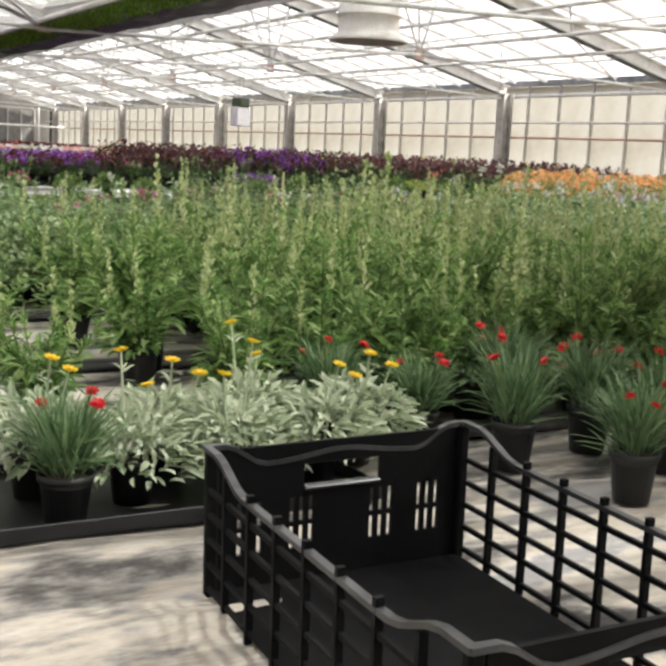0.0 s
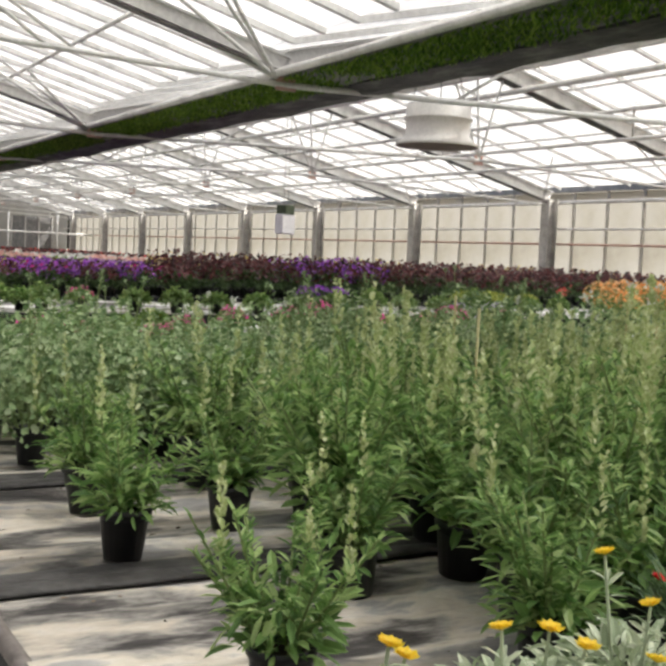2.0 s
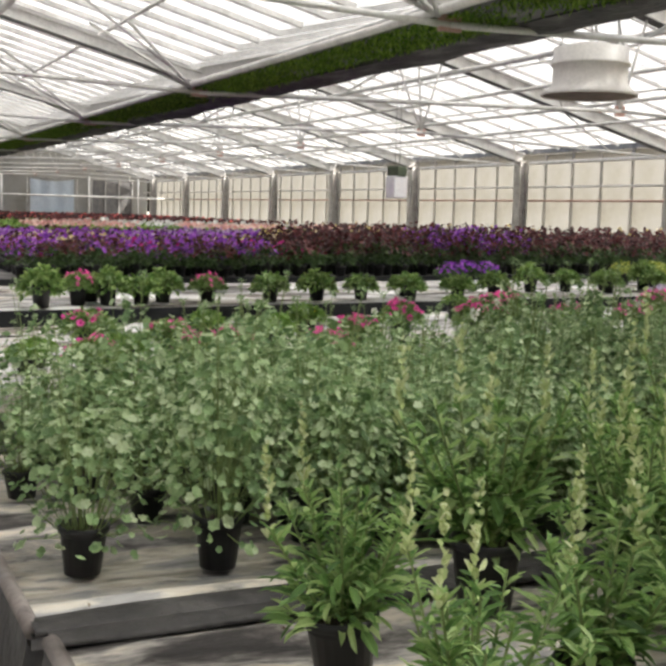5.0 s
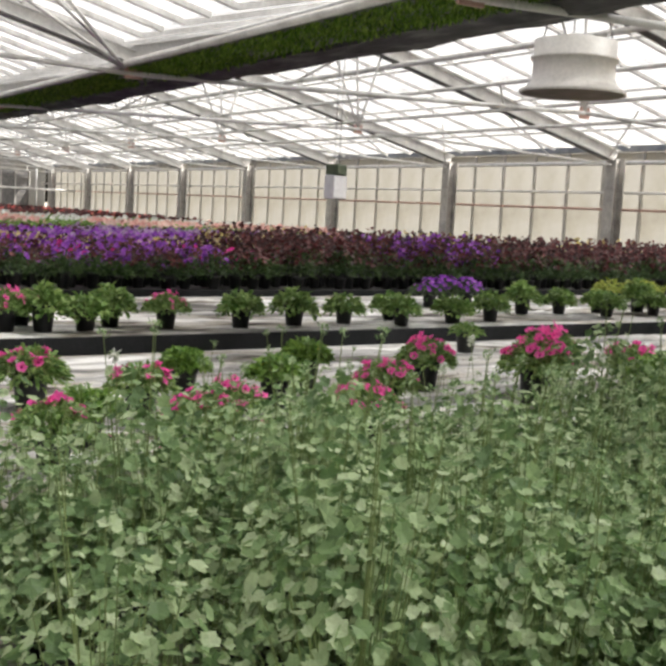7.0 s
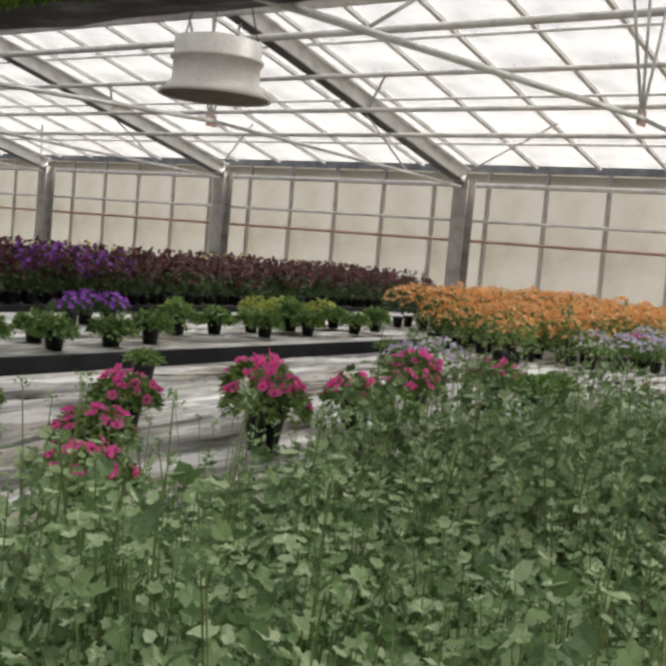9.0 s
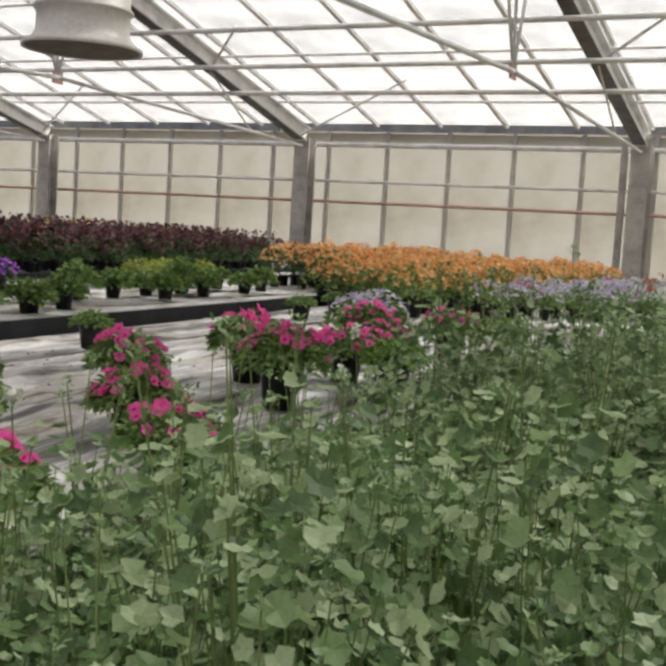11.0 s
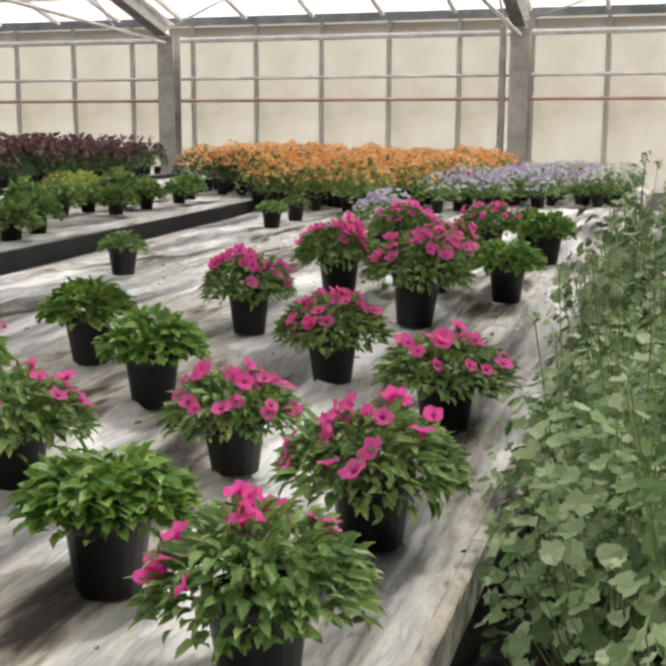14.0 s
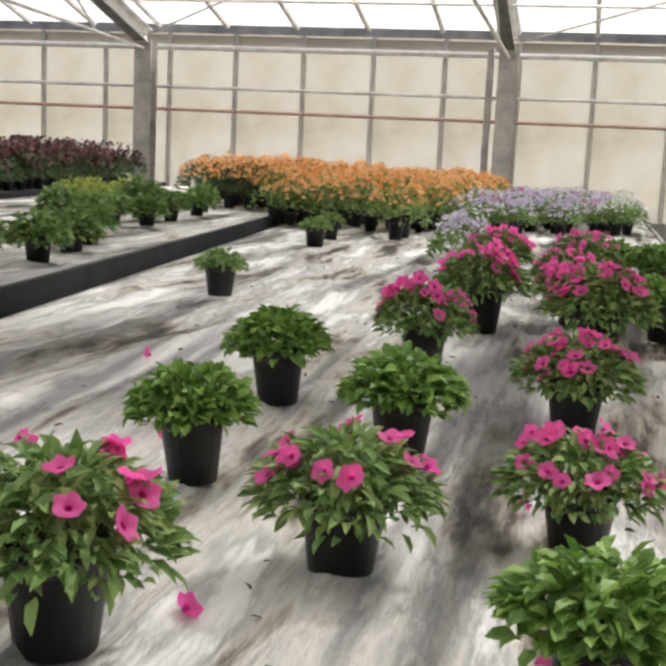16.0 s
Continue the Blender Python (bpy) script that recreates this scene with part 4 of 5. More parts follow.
def field_stock(name, x0, x1, y0, y1, dx, z, height, seed):
    rng = np.random.default_rng(seed)
    fol, sp = [], []
    for x, y in grid_spots(x0, x1, y0, y1, dx, dx, rng):
        f, s_, tops = stock_geo(rng, 0.1, height * rng.uniform(0.8, 1.15), 7, 15, 0.17)
        fol.append((f[0] + [x, y, z], f[1]))
        if rng.uniform() < 0.8:
            g = spike_geo(rng, tops[:2], 16)
            sp.append((g[0] + [x, y, z], g[1]))
    t = empty(name)
    np_ob("foliage", cat(*fol), M["leaf_stock"], t)
    np_ob("flower_buds", cat(*sp), M["bud"], t)
    return tagged(t, "dense field of tall green stocks in bud", "plants", kind="stuff")


field_stock("stock_field", 12.1, 16.6, -12.6, -7.0, 0.3, ZS, 0.46, 5)

# geraniums
gers = [plant_geranium(200 + k, h, f) for k, (h, f) in enumerate(((0.54, None), (0.61, None), (0.56, None), (0.59, None), (0.57, None), (0.55, "white")))]
spots = [s_ for s_ in grid_spots(8.3, 10.3, -16.75, -12.3, 0.225, 0.22, rng, 0.4) if s_[1] > (-16.3 if s_[0] > 9.25 else -16.9) and s_[0] > (8.45 if s_[1] < -16.2 else 8.0)]
spots += [(10.04, -16.93), (10.12, -16.51), (9.54, -16.58), (9.06, -16.95)]
weights = [0, 1, 2, 3] * 7 + [4, 5]
by = {k: [] for k in range(6)}
for s_ in spots:
    by[int(rng.choice(weights))].append(s_)
for k in range(6):
    scatter([gers[k]], by[k], ZG, rng, 4.0, 1.08)


def field_geranium(name, x0, x1, y0, y1, dx, z, seed, white=0.05):
    rng = np.random.default_rng(seed)
    lv, wf, cf = [], [], []
    for x, y in grid_spots(x0, x1, y0, y1, dx, dx, rng):
        a, st, tu, T = geranium_geo(rng, 0.1, rng.uniform(0.62, 0.75), 110, 0.19, 5, (0.015, 0.032))
        lv.append((a[0] + [x, y, z], a[1]))
        lv.append((tu[0] + [x, y, z], tu[1]))
        q = rng.uniform()
        if q < white + 0.03:
            n = 14
            g = disc_geo(T[0] + rng.normal(0, 0.02, (n, 3)), rng.normal(0, 1, (n, 3)) + [0, 0, 0.7], 0.016, rng)
            (wf if q < white else cf).append((g[0] + [x, y, z], g[1]))
    t = empty(name)
    np_ob("foliage", cat(*lv), M["leaf_geranium"], t)
    if wf:
        np_ob("white_flowers", cat(*wf), M["white"], t)
    if cf:
        np_ob("coral_flowers", cat(*cf), M["coral"], t)
    return tagged(t, "field of grey-green geraniums with scattered white blooms", "plants", kind="stuff")


field_geranium("geranium_field", 8.5, 11.9, -12.1, -6.5, 0.24, ZG + 0.04, 8, 0.42)
field_geranium("white_flower_field", 8.6, 16.0, -6.3, -1.8, 0.33, ZG + 0.12, 9, 0.8)

# petunias and leafy plants on the half-empty bench
PET = [(7.14, -15.78), (7.53, -15.53), (6.82, -16.18), (7.92, -16.40), (7.92, -15.83), (7.50, -14.72), (7.90, -15.08), (7.02, -14.15), (7.54, -13.85), (7.12, -13.4), (7.46, -13.1), (7.40, -12.5), (7.05, -12.0), (7.47, -11.8)]
pets = [plant_petunia(300 + k, n) for k, n in enumerate((17, 22, 26, 19))]
scatter(pets, [s_ for s_ in PET if s_[1] < -14.9], z_a, rng, 2.0, 1.0, 1.1)
pets_full = [plant_petunia(310 + k, n) for k, n in enumerate((26, 32, 38))]
scatter(pets_full, [s_ for s_ in PET if s_[1] >= -14.9], z_a, rng, 2.0, 1.0, 1.1)
LEAFY = [(7.57, -16.17), (6.71, -14.70), (6.73, -15.40), (7.12, -15.10), (7.80, -11.95), (7.79, -13.3), (7.62, -11.3)]
leafy = [plant_green(400 + k, 0.118, 0.12, yellow=(k == 1), n=760, L=(0.022, 0.043)) for k in range(3)]
scatter(leafy, LEAFY, z_a, rng, 2.0)
scatter([plant_green(450, 0.11, 0.085, n=620, L=(0.022, 0.043))], [(7.52, -16.66), (7.22, -16.56)], z_a, rng, 2.0, 1.0, 0.9)
SMALL = [(5.97, -13.08), (5.65, -10.22), (5.58, -9.5)]
small = [plant_green(420, 0.10, 0.10, "leaf_petunia", n=260, L=(0.02, 0.04))]
scatter(small, SMALL, z_a, rng, 1.0)

# second bench: a row of small leafy pots and some blooms
ROWB = [(5.25, -15.68), (5.0, -15.18), (5.27, -15.43), (5.13, -14.32), (5.01, -13.85), (4.92, -13.39), (5.06, -12.98), (4.63, -12.8), (4.94, -12.42), (4.81, -11.95), (4.22, -11.12), (4.21, -10.68), (4.10, -10.1), (4.46, -10.33), (4.07, -9.54), (4.36, -9.63), (4.25, -8.78), (4.09, -8.21), (3.75, -9.2), (3.7, -8.4), (5.42, -16.2)]
rowb = [plant_green(430 + k, 0.135, 0.19, "leaf_petunia", n=420, h0=0.045) for k in range(3)]
scatter(rowb, ROWB, ZB, rng, 2.0)
lime = [plant_green(440, 0.17, 0.17, "leaf_lime")]
scatter(lime, [(3.35, -9.2), (3.25, -8.7), (3.3, -8.1), (3.1, -8.4)], ZB, rng, 2.0)
pb = [plant_petunia(350, 24), plant_petunia(351, 18)]
scatter(pb, [(5.24, -15.9), (5.0, -15.75), (5.15, -14.86)], ZB, rng, 2.0)
rb = np.random.default_rng(77)


def flower_bed(name, label, areas, dens, foliage, fol_h, blooms, seed, R=(0.014, 0.022), lift=0.0, leafL=(0.03, 0.06), up=0.6, k=5, notch=0.7, skew=0.0):
    """A dense bed: leaves below and blooms above, over boxes (x0, x1, y0, y1, z)."""
    rng = np.random.default_rng(seed)
    t = empty(name)
    fol, fl = [], {b[0]: [] for b in blooms}
    for x0, x1, y0, y1, z in areas:
        n = int((x1 - x0) * (y1 - y0) * dens)
        P = np.stack([rng.uniform(x0, x1, n), rng.uniform(y0, y1, n), np.zeros(n)], 1)
        hump = 0.5 + 0.5 * np.cos(P[:, 0] * 21 + 1.3 * np.sin(P[:, 1] * 3)) * np.cos(P[:, 1] * 21)
        P[:, 2] = z + 0.06 + fol_h * (0.35 + 0.65 * hump) * rng.uniform(0.05, 1, n)
        P[:, 0] += skew * (P[:, 1] + 16.5)
        ln = rng.uniform(*leafL, n)
        fol.append(leaf_geo(P, around(n, rng, 0.5), ln, ln * 0.5, rng))
        for mat, share, test in blooms:
            m = int(n * share)
            Q = np.stack([rng.uniform(x0, x1, m), rng.uniform(y0, y1, m), np.zeros(m)], 1)
            if test is not None:
                Q = Q[test(Q[:, 0], Q[:, 1], rng)]
            m = len(Q)
            if not m:
                continue
            hump = 0.5 + 0.5 * np.cos(Q[:, 0] * 21 + 1.3 * np.sin(Q[:, 1] * 3)) * np.cos(Q[:, 1] * 21)
            Q[:, 2] = z + 0.07 + lift + fol_h * (0.5 + 0.55 * hump) * rng.uniform(0.5, 1.12, m)
            Q[:, 0] += skew * (Q[:, 1] + 16.5)
            N = np.stack([rng.normal(0.35, 0.5, m), rng.normal(-0.5, 0.5, m), np.full(m, up)], 1)
            fl[mat].append(disc_geo(Q, N, rng.uniform(*R, m), rng, k, notch, 0.25))
    np_ob("foliage", cat(*fol), M[foliage], t)
    for mat, gs in fl.items():
        if gs:
            np_ob(mat + "_blooms", cat(*gs), M[mat], t)
    return tagged(t, label, "flowers", kind="stuff")


def plant_bloom(seed, kind, label, group, spread, height, leaf, blooms, R, n_leaf=190, notch=0.5, k=5):
    """A mounded bedding plant in its pot with a head of blooms per colour."""
    rng = np.random.default_rng(seed)
    t = empty(kind)
    pot_parts(t, 0.06, 0.12)
    np_ob("foliage", bush_geo(rng, 0.06, height, spread, n_leaf, (0.035, 0.065), 0.45), M[leaf], t, "green leaves")
    for mat, n in blooms:
        g, _, _ = mound_flowers(rng, 0.075, height, spread * 1.05, n, R, k, notch, 0.25)
        tagged(np_ob("flower_mass", g, M[mat], t, mat + " blooms"), kind="stuff")
    return tagged(t, label, "potted plant", group)


def leaning(spots):
    return [(x + SK * (y + 16.5), y) for x, y in spots]


ora = [plant_bloom(600 + k, "orange_flower", "orange star-shaped flowers over dark leaves in a pot", "orange flowers on the benches", 0.19, 0.36, "leaf_dark", [("orange", 75)], (0.02, 0.034), 200, 0.42) for k in range(3)]
ora_v = [plant_bloom(610, "violet_flower", "violet and orange flowers mixed in one black pot", "orange flowers on the benches", 0.19, 0.39, "leaf_dark", [("orange", 25), ("purple", 50)], (0.02, 0.034), 200, 0.6)]
spots = leaning(grid_spots(5.2, 6.1, -7.1, -1.8, 0.27, 0.3, rb, 0.4))
scatter(ora, [s_ for i_, s_ in enumerate(spots) if i_ % 7 or s_[1] < -4], ZB, rb, 6.0)
scatter(ora_v, [s_ for i_, s_ in enumerate(spots) if not (i_ % 7 or s_[1] < -4)], ZB, rb, 6.0)
ora2 = [plant_bloom(615 + k, "orange_flower", "bright orange flowers over green leaves in a pot", "orange flowers on the benches", 0.19, 0.36, "leaf_petunia", [("orange", 80)], (0.02, 0.034), 180, 0.42) for k in range(2)]
scatter(ora2, [s_ for s_ in grid_spots(4.0, 6.2, -9.1, -1.9, 0.29, 0.31, rb, 0.5) if s_[0] > max(5.75 - 0.122 * (s_[1] + 17.05), 6.0 if s_[1] < -8.3 else 0)], z_a, rb, 6.0)
lav = [plant_bloom(620 + k, "lavender_daisy", "pale lavender daisies over a green mound in a pot", "lavender daisies on the bench", 0.19, h_, "leaf_petunia", b_, (0.015, 0.026), 200, 0.55, 6) for k, (h_, b_) in enumerate(((0.25, [("lavender", 90)]), (0.29, [("lavender", 60), ("white", 30)]), (0.25, [("lavender", 55), ("magenta", 30)])))]
scatter(lav, [s_ for s_ in grid_spots(6.5, 7.65, -8.2, -2.1, 0.31, 0.33, rb, 0.5) if s_[1] > -8.3 + (s_[0] - 6.5) * 1.6] + [(6.85, -11.75), (6.8, -11.3)], z_a, rb, 5.0)
whi = [plant_bloom(630, "white_daisy", "white daisies over a green mound in a pot", "white daisies on the bench", 0.18, 0.27, "leaf_petunia", [("white", 85)], (0.015, 0.026), 200, 0.55, 6)]
scatter(whi, grid_spots(7.7, 8.0, -6.6, -2.1, 0.3, 0.33, rb, 0.4), z_a, rb, 5.0)
flower_bed("mahogany_viola_bed", "dense bed of dark mahogany violas with green fronts", [(0.5, 2.72, -12.5, -2.0, ZC)], 520, "leaf_dark", 0.44, [("mahogany", 1.5, None), ("purple", 0.8, lambda x, y, r: ((np.abs(y + 10.1) < 0.8) & (x > 1.6)) | ((y < -12.6) & (np.sin(y * 5.1) + np.sin(x * 3.7 + y * 2.3) > 0.1))), ("magenta", 0.12, lambda x, y, r: (y < -12.5) & (np.sin(y * 4.3 + 1) > -0.2)), ("cream", 0.5, lambda x, y, r: (x < 1.3) & (np.sin(y * 2.1 + x) > -0.5))], 23, (0.02, 0.034), 0.04, skew=SKC)
vio = [plant_bloom(640 + k, "viola_plant", lab_, "violas along the bench edge", 0.135, h_, "leaf_dark", b_, (0.018, 0.03), 210, 0.7) for k, (h_, lab_, b_) in enumerate(((0.24, "dark green viola plant with few blooms in pot", [("mahogany", 6)]), (0.32, "mahogany flowering viola at the bench edge in pot", [("mahogany", 60)]), (0.36, "tall mahogany viola full of dark blooms in pot", [("mahogany", 85)])))]
edge = [(x + SKC * (y + 16.5), y) for x, y in grid_spots(2.72, 2.92, -15.9, -2.1, 0.2, 0.24, rb, 0.4)]
scatter(vio, [s_ for s_ in edge if s_[1] > -12.6], ZC, rb, 4.0)
vio_low = [plant_bloom(645 + k, "viola_plant", "low dark green viola with few blooms in pot", "violas along the bench edge", 0.135, h_, "leaf_dark", b_, (0.018, 0.03), 210, 0.7) for k, (h_, b_) in enumerate(((0.19, [("mahogany", 8)]), (0.25, [("mahogany", 60)]), (0.24, [("mahogany", 30), ("purple", 30)])))]
scatter(vio_low, [s_ for s_ in edge if s_[1] <= -12.6], ZC, rb, 4.0)
vio_p = [plant_bloom(650, "viola_plant", "purple flowering viola standing out from the bench edge", "violas along the bench edge", 0.15, 0.16, "leaf_dark", [("purple", 60)], (0.018, 0.028), 190, 0.7)]
scatter(vio_p, [(3.62, -11.7), (3.5, -11.45), (3.52, -11.2)], ZB, rb, 4.0)
flower_bed("mixed_viola_bed", "dense bed of purple and mahogany violas over green", [(0.5, 2.72, -15.7, -12.5, ZC)], 520, "leaf_dark", 0.25, [("mahogany", 0.9, None), ("purple", 1.1, lambda x, y, r: np.sin(y * 5.1) + np.sin(x * 3.7 + y * 2.3) > 0.0), ("magenta", 0.12, lambda x, y, r: np.sin(y * 4.3 + 1) > 0.1), ("cream", 0.35, lambda x, y, r: (x < 1.3) & (np.sin(y * 2.1 + x) > -0.2))], 27, (0.02, 0.034), 0.04, skew=SKC)
flower_bed("purple_viola_bed", "dense bed of purple yellow and dark violas", [(-3.7, 0.5, -15.8, -1.9, ZC)], 330, "leaf_dark", 0.2, [("mahogany", 0.5, lambda x, y, r: (x > -2.4)), ("cream", 0.4, lambda x, y, r: (x > -1.6) & (np.sin(y * 2.9) + np.sin(x * 3 + y) > -0.4)), ("purple", 1.2, lambda x, y, r: (y < -8) & (np.sin(y * 3.3) + np.sin(x * 2.1) > -0.6)), ("violet", 0.5, lambda x, y, r: (x < -1.2) & (np.sin(y * 1.7 + x) > -0.5))], 24, (0.026, 0.042), 0.06, skew=SKC)
flower_bed("violet_viola_bed", "distant bed of pale violet violas", [(-7.5, -3.7, -15.8, -1.9, ZC)], 150, "leaf_dark", 0.17, [("violet", 0.8, lambda x, y, r: (y > -11.5) & (r.uniform(size=len(x)) < 0.75)), ("purple", 0.5, lambda x, y, r: (y < -6) & (x > -5.5)), ("mahogany", 0.2, None)], 25, (0.035, 0.05), 0.08, (0.05, 0.09), skew=SKC)
flower_bed("begonia_bed", "distant bed of pink and white begonias", [(-43, -7.5, -15.8, -1.5, ZC)], 44, "leaf_green", 0.2, [("blush", 1.0, lambda x, y, r: (np.abs(x + 14 + 0.5 * np.sin(y)) < 1.3) & (np.sin(y * 1.5) > -0.5)), ("white", 0.6, lambda x, y, r: (np.abs(x + 17) < 1.0) & (y > -11)), ("coral", 0.12, lambda x, y, r: x < -24), ("mahogany", 0.5, lambda x, y, r: x < -22)], 26, (0.05, 0.09), 0.06, (0.08, 0.14), skew=SKC)


def pot_field(name, areas, dx, skew=0.0, r=0.055, h=0.115):
    """Close rows of plain black pots under a bed of flowers."""
    rng = np.random.default_rng(91)
    w = np.arange(8) * math.pi / 4
    ring = np.stack([np.cos(w), np.sin(w), np.zeros(8)], 1)
    v0 = np.concatenate([ring * r * 0.76, ring * r + [0, 0, h], ring * r * 0.92 + [0, 0, h], ring * 0.02 + [0, 0, h * 0.85]])
    f0 = np.array([[j * 8 + k, j * 8 + (k + 1) % 8, j * 8 + 8 + (k + 1) % 8, j * 8 + 8 + k] for j in range(3) for k in range(8)])
    vs, fs = [], []
    for x0, x1, y0, y1, z in areas:
        for x, y in grid_spots(x0, x1, y0, y1, dx, dx, rng, 0.2):
            fs.append(f0 + 32 * len(vs))
            vs.append(v0 + [x + skew * (y + 16.5), y, z])
    t = mesh_ob(name, np.concatenate(vs).tolist(), np.concatenate(fs).tolist(), M["black_plastic"])
    return tagged(t, "close rows of black plastic pots under flowers", "pots", kind="stuff")


pot_field("pot_rows", [(0.5, 2.55, -15.8, -2.0, ZC + 0.012), (-3.5, 0.4, -15.8, -2.0, ZC + 0.012)], 0.17, SKC)

# ---------------------------------------------------------------- front of the low bench: crate, silver plants, carnations


def crate(x, y, length, width, z0, h, tilt, turn):
    t = empty("plastic_crate", pose(x, y, z0, tilt, 0, turn))
    a, b = length / 2, width / 2
    box_ob("base", -a + 0.02, a - 0.02, -b + 0.02, b - 0.02, 0.0, 0.012, M["crate"], t)
    for sx in (-1, 1):
        for sy in (-1, 1):
            bm = bmesh.new()
            add_box(bm, sx * a - 0.028 if sx > 0 else -a, sx * a if sx > 0 else -a + 0.028, sy * b - 0.028 if sy > 0 else -b, sy * b if sy > 0 else -b + 0.028, 0, h, 0.006)
            part("corner_post", bm, M["crate"], t)
    for sy in (-1, 1):                                   # long sides of slats and bars
        for k in range(5):
            z = 0.02 + (h - 0.06) * k / 5
            box_ob("slat", -a + 0.028, a - 0.028, sy * b - (0.01 if sy > 0 else 0), sy * b + (0.01 if sy < 0 else 0), z, z + 0.011, M["crate"], t)
        for k in range(1, 8):
            x = -a + 2 * a * k / 8
            box_ob("bar", x - 0.006, x + 0.006, sy * (b - 0.004) - 0.008, sy * (b - 0.004) + 0.008, 0.0, h - 0.03, M["crate"], t)
    for sx in (-1, 1):                                   # ends: solid with slots
        x = sx * (a - 0.006)
        y0, y1 = -b + 0.028, b - 0.028
        for ya, yb, za, zb in ((y0, y1, 0.0, h * 0.24), (y0, y1, h * 0.40, h * 0.43), (y0, y1, h * 0.60, h * 0.66), (y0, -0.1, h * 0.66, h * 0.82), (0.1, y1, h * 0.66, h * 0.82), (y0, y1, h * 0.82, h - 0.01)):
            box_ob("end_panel", x - 0.005, x + 0.005, ya, yb, za, zb, M["crate"], t)
        for za, zb in ((h * 0.24, h * 0.40), (h * 0.43, h * 0.60)):
            y = y0
            for wide in (0.05, 0.012, 0.012, 0.07, 0.012, 0.012, 0.15, 0.012, 0.012, 0.07, 0.012, 0.012):
                box_ob("end_bar", x - 0.005, x + 0.005, y, y + wide, za, zb, M["crate"], t)
                y += wide + 0.0125
            box_ob("end_bar", x - 0.005, x + 0.005, y, y1, za, zb, M["crate"], t)
        box_ob("grip", x - 0.014, x + 0.014, -0.1, 0.1, h * 0.645, h * 0.67, M["crate_edge"], t, 0.003)

    def rim_z(u):                                        # raised towards the corners, dipped between
        e = min(u, 1 - u)
        return h - 0.05 * (0.5 - 0.5 * math.cos(min(1, max(0, (e - 0.06) / 0.16)) * math.pi))

    for ax in (0, 1):
        for s_ in (-1, 1):
            n = 28
            vs, fs = [], []
            for i in range(n + 1):
                u = i / n
                z = rim_z(u) + (0.02 * math.sin(math.pi * u) ** 8 if ax == 1 else 0)
                p = -1 + 2 * u
                for dn, dz in ((-0.009, -0.007), (0.009, -0.007), (0.009, 0.004), (-0.009, 0.004)):
                    vs.append((p * a, s_ * (b - 0.005) + dn, z + dz) if ax == 0 else (s_ * (a - 0.005) + dn, p * b, z + dz))
            for i in range(n):
                for k in range(4):
                    fs.append((i * 4 + k, i * 4 + (k + 1) % 4, i * 4 + 4 + (k + 1) % 4, i * 4 + 4 + k))
            fs += [(0, 1, 2, 3), (n * 4 + 3, n * 4 + 2, n * 4 + 1, n * 4)]
            mesh_ob("rim", vs, fs, M["crate_edge"], t, "grey-black rim with its highlight in the colour")
    return tagged(t, "empty black plastic carrying crate with slatted sides", "crate")


crate(15.075, -16.36, 1.08, 0.69, ZS + 0.012, 0.35, 1.2, -3.0)


def plant_silver(seed):
    rng = np.random.default_rng(seed)
    t = empty("strawflower_plant")
    pot_parts(t, 0.07, 0.14)
    np_ob("foliage", bush_geo(rng, 0.08, 0.19, 0.19, 560, (0.04, 0.08), 0.3), M["leaf_silver"], t, "silvery felted leaves")
    for k in range(2):
        w = rng.uniform(0, 6.28)
        r = rng.uniform(0.02, 0.15)
        foot = np.array([[math.cos(w) * r * 0.5, math.sin(w) * r * 0.5, 0.14]])
        top = np.array([[math.cos(w) * r * 1.1, math.sin(w) * r * 1.1, rng.uniform(0.34, 0.47)]])
        st = stem_geo(foot, top, 0.006)
        u = rng.uniform(0.2, 0.9, 10)[:, None]
        lv = leaf_geo(foot + (top - foot) * u, around(10, rng, 0.6), 0.045, 0.012, rng)
        fl = [disc_geo(top + [[0, 0, 0.004 * j]], np.array([[0.1, -0.2, 1.0]]), np.array([0.025 - 0.006 * j]), rng, 9, 0.8, 0.5) for j in range(3)]
        np_ob("flower", [st, lv, cat(*fl)], ["leaf_silver", "leaf_silver", "yellow"], t, "yellow button flower on a silver stem")
    return tagged(t, "silver-leaved strawflower with yellow blooms in black pot", "potted plant", "strawflowers by the crate")


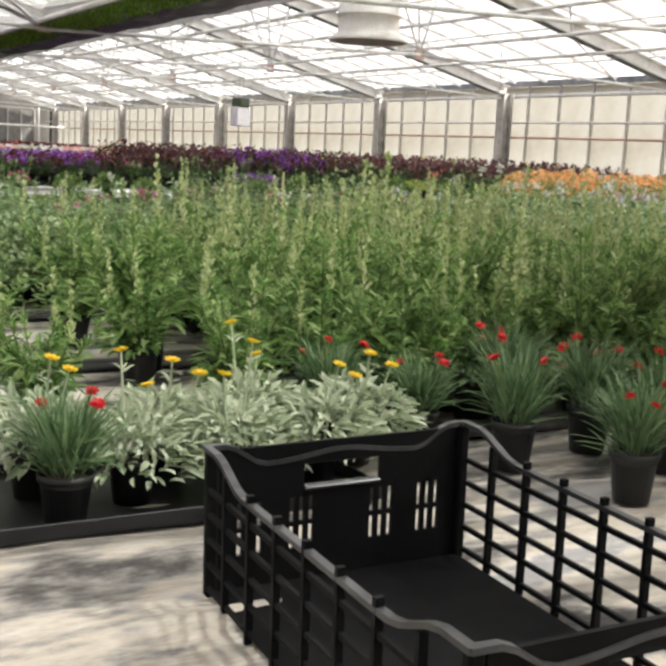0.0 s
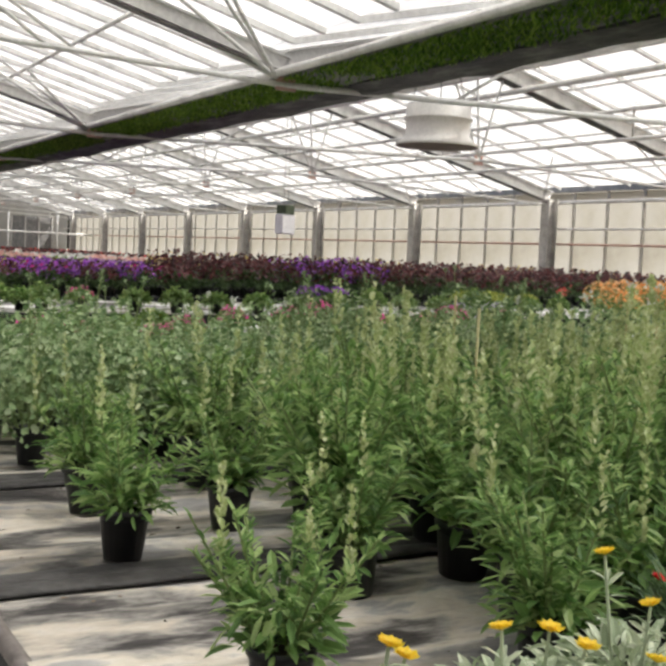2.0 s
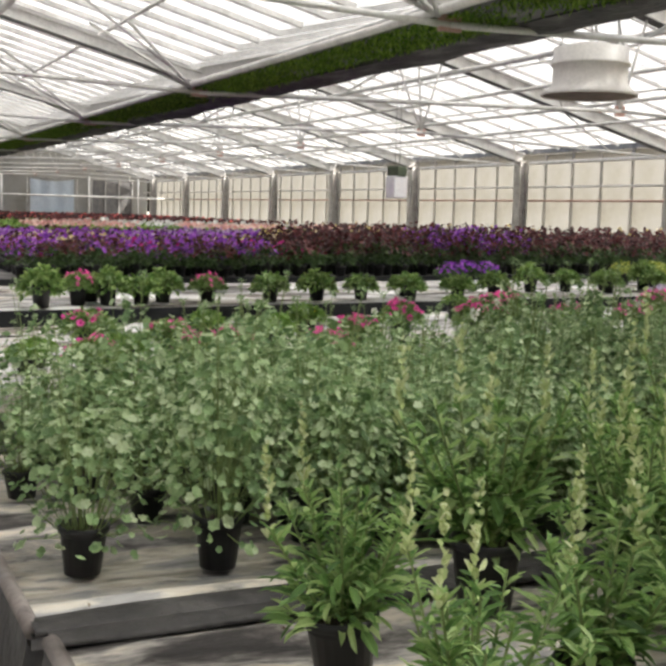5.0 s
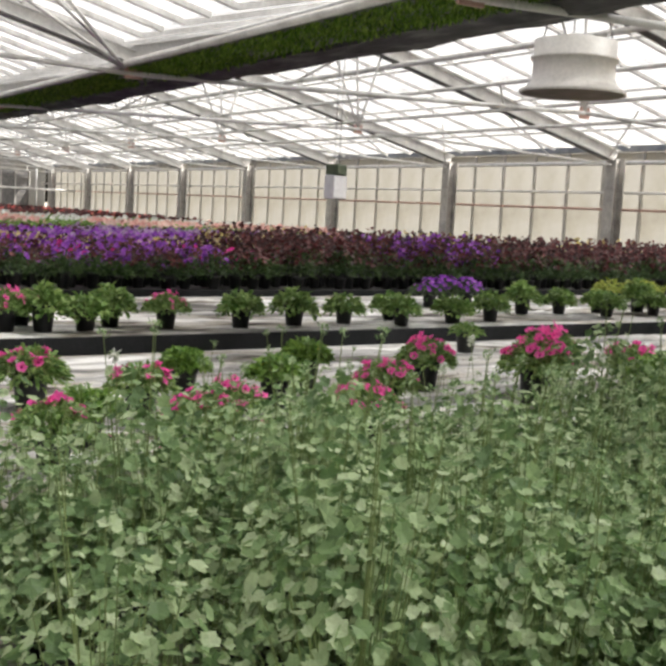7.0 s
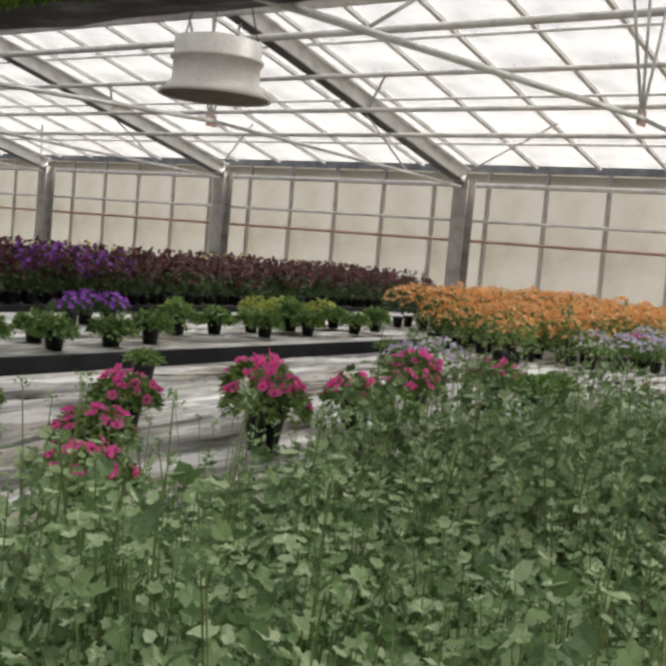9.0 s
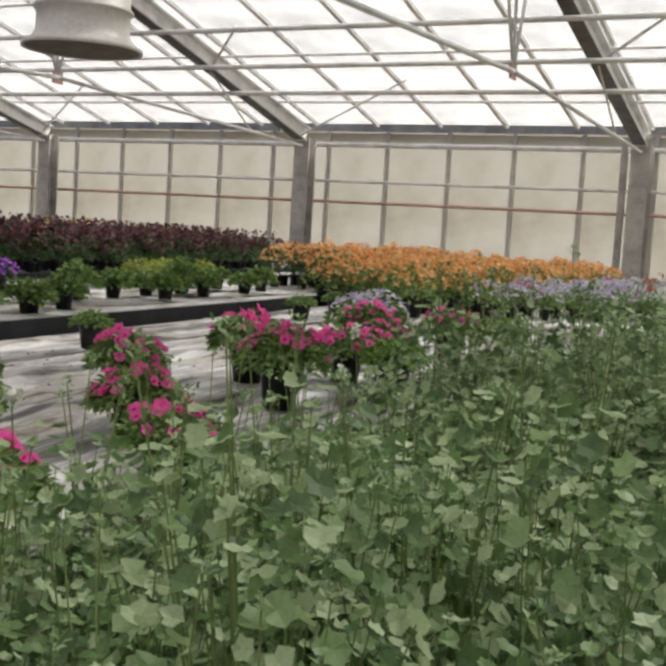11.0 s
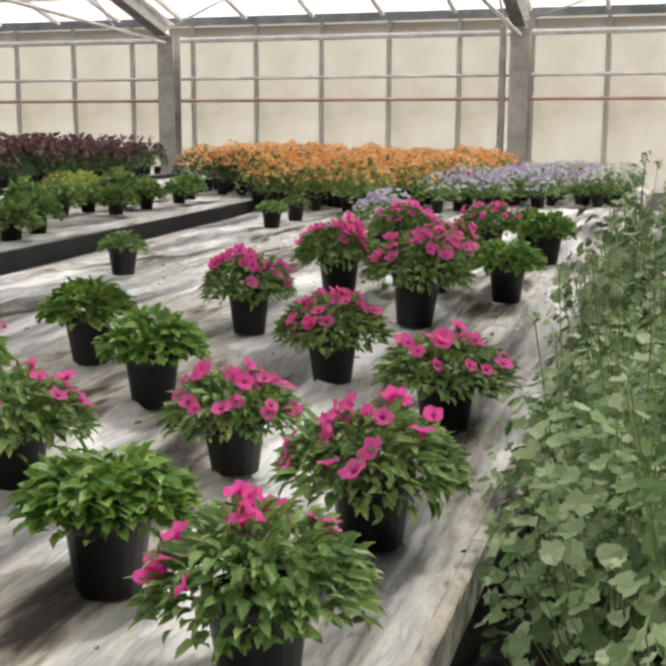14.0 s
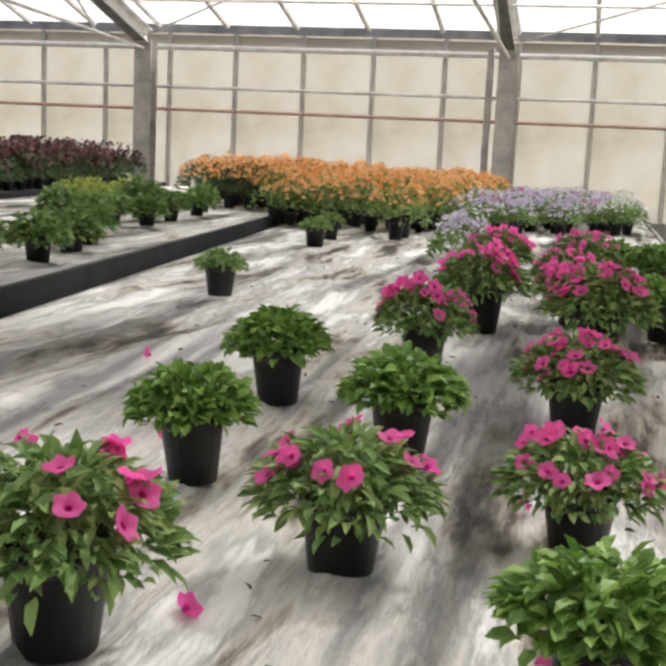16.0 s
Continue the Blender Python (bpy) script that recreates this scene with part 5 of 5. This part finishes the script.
def plant_carnation(seed, n_fl):
    rng = np.random.default_rng(seed)
    t = empty("carnation_plant")
    pot_parts(t, 0.07, 0.14)
    n = 420
    w = rng.uniform(0, 6.28, n)
    r = 0.05 * np.sqrt(rng.uniform(0, 1, n))
    P = np.stack([np.cos(w) * r, np.sin(w) * r, 0.12 + rng.uniform(0, 0.1, n)], 1)
    D = np.stack([np.cos(w) * 0.5, np.sin(w) * 0.5, rng.uniform(0.5, 1.5, n)], 1) + rng.normal(0, 0.25, (n, 3))
    np_ob("foliage", leaf_geo(P, D, rng.uniform(0.08, 0.19, n), 0.006, rng, 0.1, 0.2), M["leaf_carnation"], t, "fine grassy leaves")
    for k in range(n_fl):
        w = rng.uniform(0, 6.28)
        top = np.array([[math.cos(w) * 0.1, math.sin(w) * 0.1, rng.uniform(0.24, 0.33)]])
        st = stem_geo(np.array([[0, 0, 0.13]]), top, 0.003)
        fl = [disc_geo(top + [[0, 0, 0.004 * j]], np.array([[0.2, -0.3, 1.0]]) + rng.normal(0, 0.2, (1, 3)), np.array([0.02 - 0.004 * j]), rng, 8, 0.7, 0.4) for j in range(3)]
        np_ob("flower", [st, cat(*fl)], ["stem", "red"], t, "small red carnation flower")
    return tagged(t, "grassy green carnation with red flowers in black pot", "potted plant", "carnations on the low bench")


sil = [plant_silver(500 + k) for k in range(3)]
scatter(sil, [(13.72, -16.86), (13.86, -16.62), (13.89, -16.33), (13.86, -16.03), (13.68, -16.46), (13.64, -16.16), (13.7, -15.8)], ZS, rng, 2.0)
car = [plant_carnation(520, 4), plant_carnation(521, 5)]
scatter(car, [(13.98, -16.84), (13.94, -15.33), (14.36, -15.2), (13.86, -14.93), (14.15, -14.85), (13.62, -15.5), (13.55, -15.05), (14.5, -14.8), (13.45, -15.75)], ZS, rng, 2.0, 1.0, 1.08)
fallen = [(6.55, -15.1), (6.3, -15.35), (6.95, -16.0), (6.88, -16.35), (6.2, -14.4), (6.6, -15.9), (7.42, -15.3), (7.5, -16.05), (6.0, -15.0), (7.7, -15.9)]
for i, (x, y) in enumerate(fallen):
    f = new("fallen_petal", TRUMPETS[i % 3])
    f.matrix_basis = pose(x, y, z_a(y, x) + 0.018, 70 + 31 * i % 60, 15 * i % 50, 77 * i)
    tagged(f, "fallen pink petunia flower on the fleece", "petal", "fallen petals")

# thin canes and white labels among the plants
for i, (x, y, h) in enumerate(((12.1, -14.6, 0.84), (11.2, -13.9, 0.94), (13.2, -13.6, 0.94), (12.6, -12.9, 0.99), (10.9, -14.7, 0.89), (14.2, -13.2, 0.94), (11.9, -12.3, 0.99), (13.8, -14.3, 0.86), (11.0, -12.6, 1.02), (12.9, -11.4, 1.04), (14.4, -11.8, 1.04), (11.5, -15.0, 0.86))):
    c_ = tube_ob("cane", (x, y, ZS), (x + 0.02 * math.sin(i), y + 0.015, ZS + h), 0.006, M["stake"], None, 6)
    tagged(c_, "thin pale bamboo cane standing among stocks", "cane", "canes")

rl = np.random.default_rng(63)
n = 420
P = np.stack([rl.uniform(5.9, 8.1, n), rl.uniform(-16.9, -9.5, n), np.zeros(n)], 1)
P[:, 2] = [z_a(y, x) + 0.018 for x, y in P[:, :2]]
P2 = np.stack([rl.uniform(10.3, 13.3, 160), rl.uniform(-17.0, -14.0, 160), np.full(160, ZS + 0.018)], 1)
P = np.concatenate([P, P2])
D = np.stack([rl.normal(0, 1, len(P)), rl.normal(0, 1, len(P)), rl.normal(0, 0.1, len(P))], 1)
ln = rl.uniform(0.008, 0.03, len(P))
tagged(np_ob("leaf_litter", leaf_geo(P, D, ln, ln * 0.5, rl), M["litter"]), "scattered dry brown leaf bits on the fleece", "litter", kind="stuff")

# black tray under the strawflowers
tray = empty("plant_tray", pose(13.8, -16.48, ZS + 0.014))
box_ob("base", -0.28, 0.28, -0.56, 0.56, 0.0, 0.006, M["black_plastic"], tray)
for s_ in (-1, 1):
    box_ob("side", s_ * 0.28 - 0.006, s_ * 0.28 + 0.006, -0.56, 0.56, 0.006, 0.045, M["black_plastic"], tray, 0.002)
    box_ob("end", -0.274, 0.274, s_ * 0.56 - 0.006, s_ * 0.56 + 0.006, 0.006, 0.045, M["black_plastic"], tray, 0.002)
tagged(tray, "shallow black plastic tray holding silver plants", "tray")

# white string looped over the bench's front pipe, with a dark hook
loop = empty("string_loop", pose(11.0, -17.16, ZS + 0.01))
pts = [(0.07 * math.cos(w) * (1 + 0.2 * math.sin(2 * w)), -0.035 + 0.012 * math.sin(3 * w), -0.10 + 0.14 * math.sin(w)) for w in np.linspace(0, 2 * math.pi, 22)]
vs, fs = join_geo([tube(p, q, 0.004, 5) for p, q in zip(pts, pts[1:])])
mesh_ob("string", vs, fs, M["string"], loop, "white string")
pts = [(0.03, -0.02, 0.03), (0.03, -0.035, -0.03), (0.035, -0.04, -0.09), (0.05, -0.045, -0.115), (0.07, -0.04, -0.1)]
vs, fs = join_geo([tube(p, q, 0.006, 6) for p, q in zip(pts, pts[1:])])
mesh_ob("hook", vs, fs, M["dark_steel"], loop, "dark bent wire hook")
tagged(loop, "loop of white string hung on the bench pipe", "string")
